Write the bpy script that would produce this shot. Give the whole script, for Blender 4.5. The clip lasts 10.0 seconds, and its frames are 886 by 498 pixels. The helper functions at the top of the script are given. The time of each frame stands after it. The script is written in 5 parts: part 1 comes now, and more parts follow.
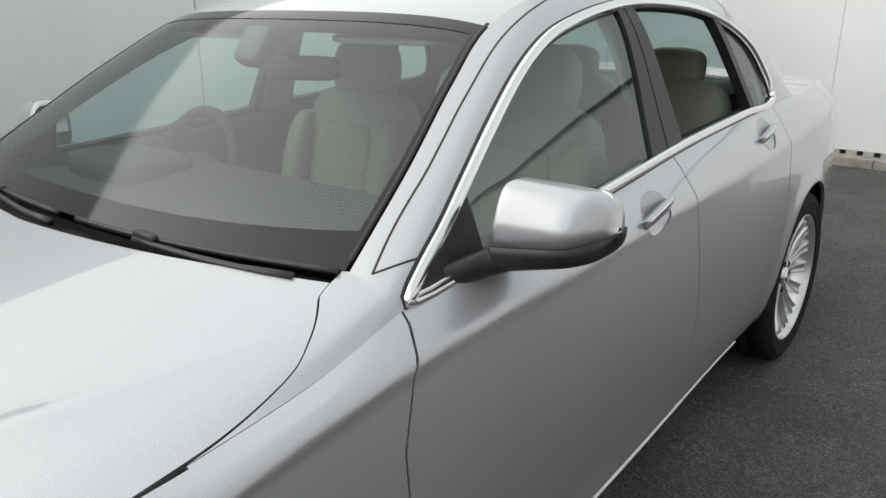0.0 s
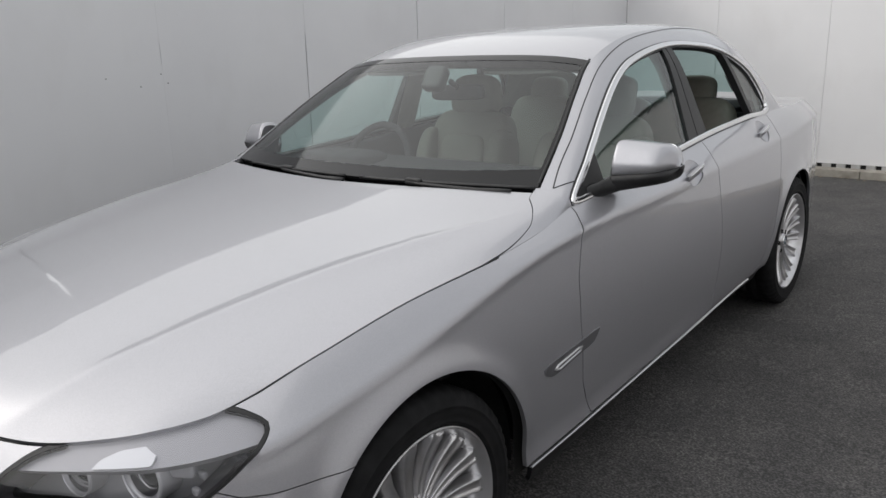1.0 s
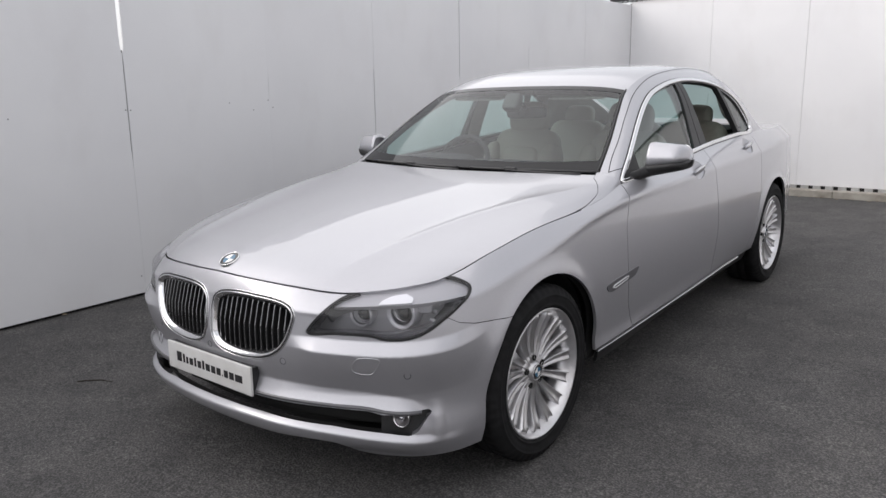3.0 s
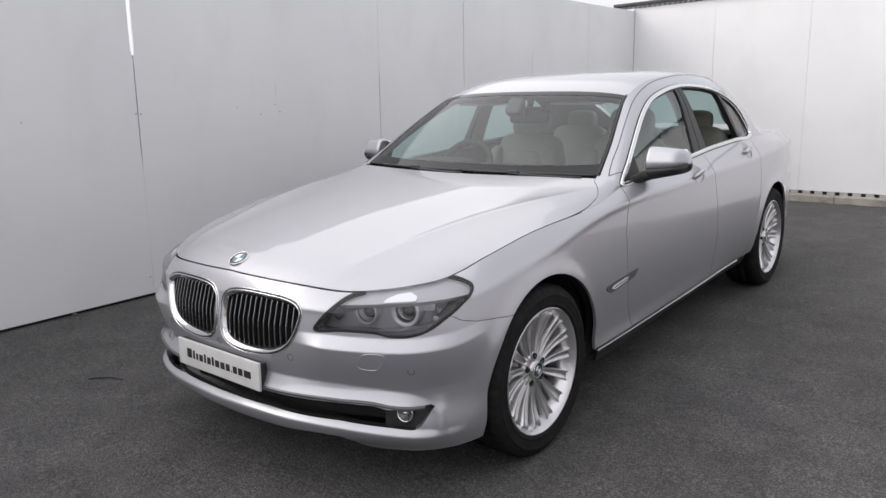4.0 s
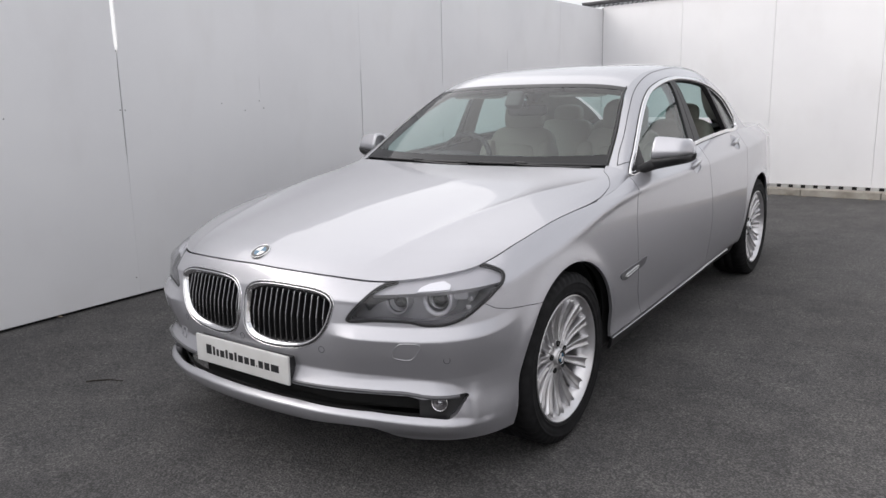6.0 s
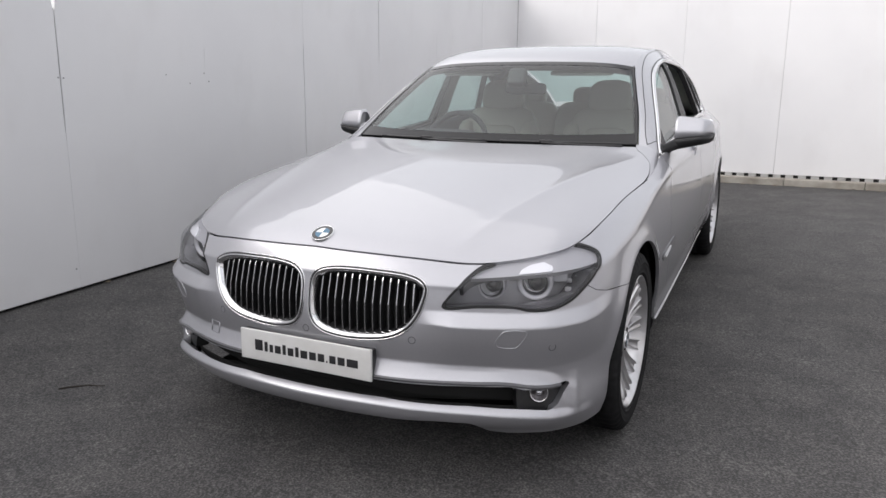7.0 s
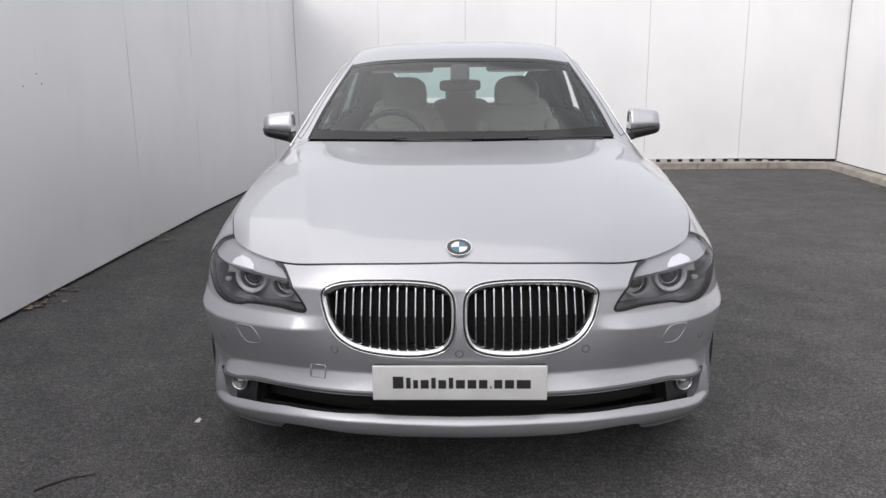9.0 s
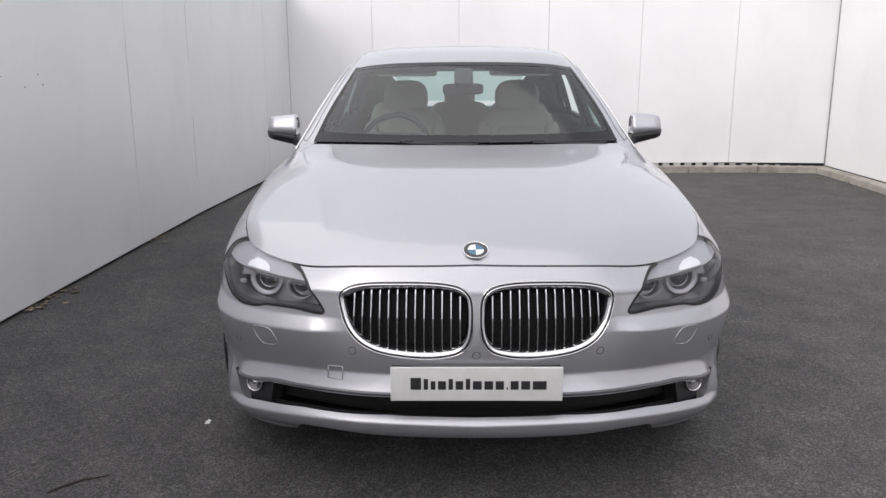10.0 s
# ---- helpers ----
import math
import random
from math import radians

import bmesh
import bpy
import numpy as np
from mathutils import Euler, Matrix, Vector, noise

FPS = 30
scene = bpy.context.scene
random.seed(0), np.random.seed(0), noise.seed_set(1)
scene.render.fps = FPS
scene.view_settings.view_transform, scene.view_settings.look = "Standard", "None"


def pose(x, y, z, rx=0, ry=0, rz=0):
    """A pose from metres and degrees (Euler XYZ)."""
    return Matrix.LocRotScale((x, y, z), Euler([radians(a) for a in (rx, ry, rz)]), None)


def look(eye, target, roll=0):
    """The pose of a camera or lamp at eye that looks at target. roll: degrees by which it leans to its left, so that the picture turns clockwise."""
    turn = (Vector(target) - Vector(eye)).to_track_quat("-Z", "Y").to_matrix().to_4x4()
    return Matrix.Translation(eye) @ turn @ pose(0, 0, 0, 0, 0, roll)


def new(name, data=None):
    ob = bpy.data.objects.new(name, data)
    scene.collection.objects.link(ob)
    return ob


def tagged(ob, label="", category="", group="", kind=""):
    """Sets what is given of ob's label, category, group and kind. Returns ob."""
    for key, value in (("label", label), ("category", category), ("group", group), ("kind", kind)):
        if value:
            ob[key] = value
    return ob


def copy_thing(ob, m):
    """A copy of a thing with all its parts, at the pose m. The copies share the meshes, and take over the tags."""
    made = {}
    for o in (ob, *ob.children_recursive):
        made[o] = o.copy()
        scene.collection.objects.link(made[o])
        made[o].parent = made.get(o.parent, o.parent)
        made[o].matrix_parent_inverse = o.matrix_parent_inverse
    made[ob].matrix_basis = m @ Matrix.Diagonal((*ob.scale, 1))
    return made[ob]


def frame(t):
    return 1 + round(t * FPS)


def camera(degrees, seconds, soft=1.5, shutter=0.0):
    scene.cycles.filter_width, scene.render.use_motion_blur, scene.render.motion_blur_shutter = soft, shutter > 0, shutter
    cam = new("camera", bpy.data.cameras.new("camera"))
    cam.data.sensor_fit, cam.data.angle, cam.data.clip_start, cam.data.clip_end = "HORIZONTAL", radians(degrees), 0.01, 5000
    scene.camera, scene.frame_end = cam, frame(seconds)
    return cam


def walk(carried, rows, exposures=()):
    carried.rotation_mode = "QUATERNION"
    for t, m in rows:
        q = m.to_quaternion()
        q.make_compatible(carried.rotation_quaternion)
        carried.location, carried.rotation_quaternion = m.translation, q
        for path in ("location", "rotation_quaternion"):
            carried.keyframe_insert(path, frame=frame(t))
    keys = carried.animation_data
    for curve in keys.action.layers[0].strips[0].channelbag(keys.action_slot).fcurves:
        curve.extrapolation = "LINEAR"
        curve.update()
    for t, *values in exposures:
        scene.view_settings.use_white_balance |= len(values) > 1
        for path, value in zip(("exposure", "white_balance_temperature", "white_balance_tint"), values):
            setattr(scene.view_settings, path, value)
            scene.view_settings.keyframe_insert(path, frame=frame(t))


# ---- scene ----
cam = camera(61.86, 10.0)
# the yard rises gently towards the back: the path and the car are laid out on it
SLOPE = pose(0, 0, 0, 1.64, 0, 0)
PATH = [
    (0, (1.607, 0.010, 1.470), (0.406, 1.468, 0.813), -0.99),
    (0.5, (1.808, -0.587, 1.479), (0.573, 0.871, 0.888), -2.97),
    (1, (1.977, -1.134, 1.490), (0.739, 0.341, 0.950), -2.73),
    (1.5, (2.179, -1.573, 1.513), (0.917, -0.110, 0.998), -2.47),
    (2, (2.257, -1.931, 1.511), (1.013, -0.446, 1.015), -1.88),
    (2.5, (2.310, -2.202, 1.489), (1.082, -0.694, 1.023), -2.23),
    (4, (2.415, -2.403, 1.492), (1.173, -0.897, 1.056), -1.88),
    (4.5, (2.413, -2.406, 1.490), (1.171, -0.900, 1.053), -2.02),
    (5, (2.410, -2.416, 1.485), (1.168, -0.910, 1.048), -2.08),
    (6.5, (1.892, -2.678, 1.429), (0.867, -1.021, 0.976), -1.37),
    (7, (1.428, -2.797, 1.397), (0.600, -1.039, 0.922), -0.32),
    (7.5, (0.956, -2.921, 1.389), (0.422, -1.056, 0.905), -0.77),
    (8, (0.530, -2.925, 1.386), (0.221, -1.013, 0.886), -0.39),
    (8.5, (0.196, -2.964, 1.403), (0.073, -1.027, 0.920), -0.94),
    (9, (0.012, -2.952, 1.403), (-0.042, -1.013, 0.916), -0.67),
    (9.5, (-0.059, -2.968, 1.414), (-0.085, -1.028, 0.928), -0.34),
    (10, (-0.084, -2.981, 1.413), (-0.100, -1.040, 0.931), -0.24),
]
walk(cam, [(t, SLOPE @ look(eye, target, roll)) for t, eye, target, roll in PATH],
     exposures=[(0, -.12, 6600, 4), (.5, -.36, 6600, 7), (1, -.48, 6550, 9), (2, -.38, 6500, 11), (2.7, -.20, 6500, 12), (3.8, -.11, 6500, 12), (5.2, -.11, 6500, 12), (7.5, -.06, 6500, 12), (10, -.07, 6500, 12)])


# ---- light ----
world = bpy.data.worlds.new("world")
scene.world = world
world.use_nodes = True
_n, _l = world.node_tree.nodes, world.node_tree.links
_sky = _n.new("ShaderNodeTexSky")
_sky.sky_type, _sky.sun_disc = "NISHITA", False
SUN_HEIGHT, SUN_SIDE = 36, 232  # degrees above the horizon; degrees clockwise from north (+y)
_sky.sun_elevation, _sky.sun_rotation = radians(SUN_HEIGHT), radians(SUN_SIDE)
_sky.dust_density, _sky.air_density = 4.0, 1.0
_hsv = _n.new("ShaderNodeHueSaturation")  # cloud cover takes the blue out of the sky
_hsv.inputs["Saturation"].default_value = 0.32
_l.new(_sky.outputs[0], _hsv.inputs["Color"])
_veil = _n.new("ShaderNodeMix")  # an even layer of cloud
_veil.data_type = "RGBA"
_veil.inputs[0].default_value = 0.55
_veil.inputs[7].default_value = (5.6, 5.65, 5.75, 1)
_l.new(_hsv.outputs[0], _veil.inputs[6])
_l.new(_veil.outputs[2], _n["Background"].inputs["Color"])
_n["Background"].inputs["Strength"].default_value = 0.235
sun = new("sun", bpy.data.lights.new("sun", "SUN"))
sun.data.energy, sun.data.angle, sun.data.color = 1.8, radians(160), (1.0, 0.97, 0.94)
_e, _s = radians(SUN_HEIGHT), radians(SUN_SIDE)
sun.matrix_world = look((0, 0, 9), (-math.sin(_s) * math.cos(_e), -math.cos(_s) * math.cos(_e), 9 - math.sin(_e)))


# ---- materials ----
def mat(name, color=(.5, .5, .5), rough=.5, metal=0.0, coat=0.0, spec=.5, coat_rough=.03):
    m = bpy.data.materials.new(name)
    m.use_nodes = True
    b = m.node_tree.nodes["Principled BSDF"]
    b.inputs["Base Color"].default_value = (*color, 1)
    b.inputs["Roughness"].default_value = rough
    b.inputs["Metallic"].default_value = metal
    b.inputs["Coat Weight"].default_value = coat
    b.inputs["Coat Roughness"].default_value = coat_rough
    b.inputs["Specular IOR Level"].default_value = spec
    return m


def node(m, kind, **values):
    n = m.node_tree.nodes.new(kind)
    for k, v in values.items():
        if k in n.inputs:
            n.inputs[k].default_value = v
    return n


def link(m, a, b):
    m.node_tree.links.new(a, b)


def noise_mix(m, scale, dark, light, lo=.35, hi=.65, detail=6, socket="Base Color", under=None, stretch=(1, 1, 1)):
    """Noise between two colours in world space, multiplied onto what feeds the socket's colour if under is given."""
    b = m.node_tree.nodes["Principled BSDF"]
    geo = node(m, "ShaderNodeNewGeometry")
    mp = node(m, "ShaderNodeMapping")
    mp.inputs["Scale"].default_value = stretch
    link(m, geo.outputs["Position"], mp.inputs["Vector"])
    nz = node(m, "ShaderNodeTexNoise", Scale=scale, Detail=detail)
    link(m, mp.outputs[0], nz.inputs["Vector"])
    ramp = node(m, "ShaderNodeValToRGB")
    ramp.color_ramp.elements[0].position, ramp.color_ramp.elements[1].position = lo, hi
    ramp.color_ramp.elements[0].color, ramp.color_ramp.elements[1].color = (*dark, 1), (*light, 1)
    link(m, nz.outputs["Fac"], ramp.inputs["Fac"])
    out = ramp.outputs["Color"]
    if under is not None:
        mx = node(m, "ShaderNodeMix")
        mx.data_type, mx.blend_type = "RGBA", "MULTIPLY"
        mx.inputs[0].default_value = 1
        link(m, under, mx.inputs[6])
        link(m, out, mx.inputs[7])
        out = mx.outputs[2]
    link(m, out, b.inputs[socket])
    return out, nz


def bump(m, height, strength=.3, distance=.01):
    b = m.node_tree.nodes["Principled BSDF"]
    bp = node(m, "ShaderNodeBump", Strength=strength, Distance=distance)
    link(m, height, bp.inputs["Height"])
    link(m, bp.outputs[0], b.inputs["Normal"])


PAINT = mat("silver_paint", (.46, .46, .488), .40, .72, 1.0)
PAINT.node_tree.nodes["Principled BSDF"].inputs["Coat IOR"].default_value = 1.6
_c, _f = noise_mix(PAINT, 900, (.42, .42, .448), (.50, .50, .53), .4, .6, 1)
bump(PAINT, _f.outputs["Fac"], .04, .0004)
CHROME = mat("chrome", (.78, .78, .79), .12, 1.0)
SLATMETAL = mat("slat_chrome", (.70, .70, .71), .2, 1.0)
SATIN = mat("satin_metal", (.55, .55, .56), .3, 1.0)
BLACK = mat("black_plastic", (.012, .012, .013), .45)
noise_mix(BLACK, 60, (.010, .010, .011), (.017, .017, .018))
GLOSSBLACK = mat("gloss_black", (.012, .012, .014), .12, 0, .5)
FRIT = mat("screen_print", (.010, .010, .011), .06, spec=.35)
# near-black: the shade of gaps and hollows is put into this colour
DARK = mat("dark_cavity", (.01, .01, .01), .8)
RUBBER = mat("tyre_rubber", (.022, .022, .023), .78, spec=.22)
noise_mix(RUBBER, 25, (.006, .006, .0065), (.014, .014, .015), .3, .75)
ALLOY = mat("alloy_silver", (.62, .62, .64), .28, .85, .6)
noise_mix(ALLOY, 14, (.56, .55, .55), (.66, .66, .68), .3, .6)
DISC = mat("brake_steel", (.22, .21, .21), .35, 1.0)
LAMPGREY = mat("lamp_grey", (.11, .11, .118), .3, .2, .3)
LAMPINNER = mat("lamp_inside", (.40, .40, .41), .38, .1, .2)
BROW = mat("lamp_brow", (.42, .42, .44), .35, .2)
LAMPSILVER = mat("lamp_silver", (.62, .62, .64), .3, .5)
HALO = mat("halo_ring", (.74, .74, .76), .25, .3, .5)
LIGHTGUIDE = mat("light_guide", (.85, .86, .88), .15, 0, .5)
LEATHER = mat("beige_leather", (.36, .32, .27), .5)
_c, _f = noise_mix(LEATHER, 40, (.265, .24, .205), (.30, .27, .235), .3, .7)
DASH = mat("dark_dash", (.045, .045, .048), .85, spec=.15)
noise_mix(DASH, 80, (.035, .035, .037), (.055, .055, .06))
TRIM = mat("grey_trim", (.30, .29, .27), .7)
noise_mix(TRIM, 30, (.27, .26, .245), (.33, .32, .3))
WHITE = mat("white_plate", (.66, .66, .645), .35, 0, .2)
noise_mix(WHITE, 14, (.62, .615, .60), (.68, .68, .67))
INK = mat("black_print", (.02, .02, .022), .5)
BLUE = mat("emblem_blue", (.035, .13, .22), .25, 0, .6)
EWHITE = mat("emblem_white", (.8, .8, .8), .25, 0, .6)


def glass(name, tint, f0=.05, rough=.0):
    """Thin pane: tinted clear, with a gloss that grows towards grazing."""
    m = bpy.data.materials.new(name)
    m.use_nodes = True
    nt = m.node_tree
    nt.nodes.remove(nt.nodes["Principled BSDF"])
    tr, gl, lw, pw, ma, mx = (nt.nodes.new(k) for k in ("ShaderNodeBsdfTransparent", "ShaderNodeBsdfGlossy", "ShaderNodeLayerWeight", "ShaderNodeMath", "ShaderNodeMath", "ShaderNodeMixShader"))
    tr.inputs["Color"].default_value = (*tint, 1)
    gl.inputs["Roughness"].default_value = rough
    lw.inputs["Blend"].default_value = .5
    pw.operation, ma.operation = "POWER", "MULTIPLY_ADD"
    pw.inputs[1].default_value = 5
    ma.inputs[1].default_value, ma.inputs[2].default_value = 1 - f0, f0
    nt.links.new(lw.outputs["Facing"], pw.inputs[0])
    nt.links.new(pw.outputs[0], ma.inputs[0])
    nt.links.new(ma.outputs[0], mx.inputs[0])
    nt.links.new(tr.outputs[0], mx.inputs[1])
    nt.links.new(gl.outputs[0], mx.inputs[2])
    nt.links.new(mx.outputs[0], nt.nodes["Material Output"].inputs["Surface"])
    return m


SCREEN = glass("windscreen_glass", (.82, .91, .895), .10, .08)
PANE = glass("side_glass", (.59, .76, .73), .13, .02)
LENS = glass("clear_lens", (.9, .9, .92), .05)

TARMAC = mat("tarmac", (.05, .05, .05), .85)
_c, _f = noise_mix(TARMAC, .7, (.074, .0715, .0705), (.105, .1025, .1015), .3, .7, 8)
_c, _f = noise_mix(TARMAC, 4.5, (.80, .80, .81), (1.12, 1.11, 1.10), .35, .65, 5, under=_c)
_c, _f = noise_mix(TARMAC, 38, (.84, .84, .84), (1.16, 1.155, 1.15), .40, .66, 2, under=_c)
_c, _f = noise_mix(TARMAC, 120, (.50, .50, .51), (1.9, 1.9, 1.9), .42, .80, 2, under=_c)
bump(TARMAC, _f.outputs["Fac"], .9, .008)
BOARD = mat("white_board", (.8, .8, .81), .5)
_c, _f = noise_mix(BOARD, .9, (.735, .735, .75), (.795, .795, .805), .3, .7, 5)
_c, _f = noise_mix(BOARD, 3, (.955, .95, .945), (1, 1, 1), .2, .45, 8, under=_c, stretch=(1, 1, .5))
PACKER = mat("packer_grey", (.42, .42, .42), .7)
noise_mix(PACKER, 9, (.34, .335, .33), (.46, .46, .455))
BOARDEDGE = mat("board_edge", (.22, .22, .22), .8)
SCREWHEAD = mat("screw_head", (.38, .38, .38), .6, .3)
KERB = mat("concrete_kerb", (.34, .32, .28), .9)
_c, _f = noise_mix(KERB, 6, (.22, .20, .17), (.38, .36, .32), .3, .65, 8)
bump(KERB, _f.outputs["Fac"], .4, .01)
STEEL = mat("grey_sheet", (.33, .34, .35), .5, .3)
noise_mix(STEEL, 4, (.28, .29, .30), (.37, .38, .39))
BARK = mat("twig_bark", (.03, .024, .02), .9)
LEAF = mat("leaf_crumbs", (.12, .09, .06), .9)
noise_mix(LEAF, 30, (.05, .04, .03), (.26, .21, .15), .35, .65, 2)
GUTTER = mat("dark_gutter", (.09, .09, .095), .5)
noise_mix(GUTTER, 5, (.07, .07, .075), (.11, .11, .115))


# ---- mesh tools ----
def part(name, verts, faces, material, parent=None, label="", smooth=True):
    me = bpy.data.meshes.new(name)
    me.from_pydata([tuple(map(float, v)) for v in verts], [], faces)
    if isinstance(material, (list, tuple)):
        for m in material:
            me.materials.append(m)
    else:
        me.materials.append(material)
    me.polygons.foreach_set("use_smooth", [smooth] * len(me.polygons))
    me.update()
    ob = new(name, me)
    ob.parent = parent
    if label:
        ob["label"] = label
    return ob


def empty(name, parent=None, m=None):
    ob = new(name)
    ob.empty_display_size = .1
    ob.parent = parent
    if m is not None:
        ob.matrix_basis = m
    return ob


def poly_distance(a, b, poly):
    """Signed distance of the points (a, b) to a closed polygon: positive inside."""
    q = np.asarray(poly, float)
    best = np.full(a.shape, 1e9)
    inside = np.zeros(a.shape, bool)
    for (x0, y0), (x1, y1) in zip(q, np.roll(q, -1, 0)):
        dx, dy = x1 - x0, y1 - y0
        t = np.clip(((a - x0) * dx + (b - y0) * dy) / (dx * dx + dy * dy + 1e-12), 0, 1)
        best = np.minimum(best, (a - x0 - t * dx) ** 2 + (b - y0 - t * dy) ** 2)
        if abs(dy) > 1e-12:
            inside ^= ((y0 > b) != (y1 > b)) & (a < (b - y0) / dy * dx + x0)
    best = np.sqrt(best)
    return np.where(inside, best, -best)


def round_poly(pts, n=8):
    """A smooth closed curve through the points."""
    p = np.asarray(pts, float)
    out = []
    k = len(p)
    for i in range(k):
        p0, p1, p2, p3 = p[i - 1], p[i], p[(i + 1) % k], p[(i + 2) % k]
        l = np.linalg.norm(p2 - p1)
        m1 = (p2 - p0) / (np.linalg.norm(p2 - p1) + np.linalg.norm(p1 - p0)) * l
        m2 = (p3 - p1) / (np.linalg.norm(p3 - p2) + np.linalg.norm(p2 - p1)) * l
        for j in range(n):
            u = j / n
            out.append(p1 * (2 * u**3 - 3 * u**2 + 1) + m1 * (u**3 - 2 * u**2 + u) + p2 * (3 * u**2 - 2 * u**3) + m2 * (u**3 - u**2))
    return np.array(out)


def normals(surf, u, v, e=2e-3):
    du = surf(u + e, v) - surf(u - e, v)
    dv = surf(u, v + e) - surf(u, v - e)
    n = np.cross(du, dv)
    return n / (np.linalg.norm(n, axis=-1, keepdims=True) + 1e-12)


def trimmed(us, vs, surf, keeps, offset=0.0, flange=.014, flip=False, sx=1):
    """The part of a surface grid where all keeps are >= 0, with its edges turned inwards: vertices and faces."""
    nu, nv = len(us), len(vs)
    U, V = (a.ravel() for a in np.meshgrid(us, vs, indexing="ij"))
    P = surf(U, V)
    F = np.stack([k(U, V, P) for k in keeps], -1) if keeps else np.ones((len(U), 1))
    F[np.abs(F) < 1e-5] = 1e-5
    i, j = (a.ravel() for a in np.meshgrid(np.arange(nu - 1), np.arange(nv - 1), indexing="ij"))
    q = np.stack([i * nv + j, (i + 1) * nv + j, (i + 1) * nv + j + 1, i * nv + j + 1], -1)
    G = F[q]
    whole = (G >= 0).all((1, 2))
    some = ~whole & ~(G < 0).all(1).any(1)
    pu, pv, pf = list(U), list(V), [f for f in F]
    faces = q[whole].tolist()
    cache = {}
    for poly in q[some].tolist():
        for k in range(F.shape[1]):
            res = []
            for a, b in zip(poly, poly[1:] + poly[:1]):
                fa, fb = pf[a][k], pf[b][k]
                if fa >= 0:
                    res.append(a)
                if (fa >= 0) != (fb >= 0):
                    key = (k, min(a, b), max(a, b))
                    if key not in cache:
                        t = fa / (fa - fb)
                        cache[key] = len(pu)
                        pu.append(pu[a] + t * (pu[b] - pu[a]))
                        pv.append(pv[a] + t * (pv[b] - pv[a]))
                        f = pf[a] + t * (pf[b] - pf[a])
                        f[k] = 1e-9
                        pf.append(f)
                    res.append(cache[key])
            poly = [x for n, x in enumerate(res) if x != res[n - 1]]
            if len(poly) < 3:
                break
        if len(poly) >= 3:
            faces.append(poly)
    used = sorted({x for f in faces for x in f})
    if not used:
        return [], []
    remap = {x: n for n, x in enumerate(used)}
    uu, vv = np.array([pu[x] for x in used]), np.array([pv[x] for x in used])
    pos, nor = surf(uu, vv), normals(surf, uu, vv)
    if flip:
        nor = -nor
    pos = pos + nor * offset
    faces = [[remap[x] for x in f] for f in faces]
    if flip:
        faces = [f[::-1] for f in faces]
    verts = list(pos)
    if flange:
        seen = {}
        for f in faces:
            for a, b in zip(f, f[1:] + f[:1]):
                seen[(a, b)] = 1
        edge = [(a, b) for a, b in seen if (b, a) not in seen]
        top, low = {}, {}
        for x in {x for e in edge for x in e}:
            top[x] = len(verts)
            verts.append(pos[x])
            low[x] = len(verts)
            verts.append(pos[x] - nor[x] * flange)
        faces += [[top[b], top[a], low[a], low[b]] for a, b in edge]
    if sx < 0:
        verts = [(-v[0], v[1], v[2]) for v in verts]
        faces = [f[::-1] for f in faces]
    return verts, faces


def ring(uv, surf, profile, sx=1, flip=False, closed=True):
    """A moulding along a curve on a surface: profile rows are (outwards in the surface, out of the surface)."""
    uv = np.asarray(uv, float)
    u, v = uv[:, 0], uv[:, 1]
    p = surf(u, v)
    n = normals(surf, u, v) * (-1 if flip else 1)
    if closed:
        tan = np.roll(p, -1, 0) - np.roll(p, 1, 0)
    else:
        tan = np.gradient(p, axis=0)
    tan /= np.linalg.norm(tan, axis=1, keepdims=True) + 1e-12
    m = np.cross(tan, n)
    if closed and ((p - p.mean(0)) * m).sum() < 0:
        m = -m
    k, c = len(p), len(profile)
    verts = [p[i] + m[i] * a + n[i] * b for i in range(k) for a, b in profile]
    faces = []
    for i in range(k if closed else k - 1):
        for j in range(c - 1):
            a, b = i * c + j, ((i + 1) % k) * c + j
            faces.append([a, b, b + 1, a + 1])
    if sx < 0:
        verts = [(-v[0], v[1], v[2]) for v in verts]
        faces = [f[::-1] for f in faces]
    return verts, faces


def lathe(profile, n=64, notch=None):
    """Profile rows (along the axis, radius) turned round the x axis; notch(i, h, r) sinks step i there."""
    verts, faces = [], []
    c = len(profile)
    for i in range(n):
        a = 2 * math.pi * i / n
        for h, r in profile:
            q = r - (notch(i, h, r) if notch else 0)
            verts.append((h, q * math.cos(a), q * math.sin(a)))
    for i in range(n):
        for j in range(c - 1):
            a, b = i * c + j, ((i + 1) % n) * c + j
            faces.append([a, a + 1, b + 1, b])
    return verts, faces


def pillow(size, n=20, e1=.35, e2=.35):
    """A rounded block (superellipsoid) round the origin."""
    def p(c, e):
        return math.copysign(abs(c) ** e, c)
    verts, faces = [], []
    for i in range(n + 1):
        a = -math.pi / 2 + math.pi * i / n
        for j in range(2 * n):
            b = math.pi * j / n
            verts.append((size[0] / 2 * p(math.cos(a), e1) * p(math.cos(b), e2), size[1] / 2 * p(math.cos(a), e1) * p(math.sin(b), e2), size[2] / 2 * p(math.sin(a), e1)))
    m = 2 * n
    for i in range(n):
        for j in range(m):
            faces.append([i * m + j, i * m + (j + 1) % m, (i + 1) * m + (j + 1) % m, (i + 1) * m + j])
    return verts, faces


def moved(mesh, m):
    return [tuple(m @ Vector(v)) for v in mesh[0]], mesh[1]


def joined(*meshes):
    verts, faces = [], []
    for v, f in meshes:
        k = len(verts)
        verts += list(v)
        faces += [[x + k for x in g] for g in f]
    return verts, faces


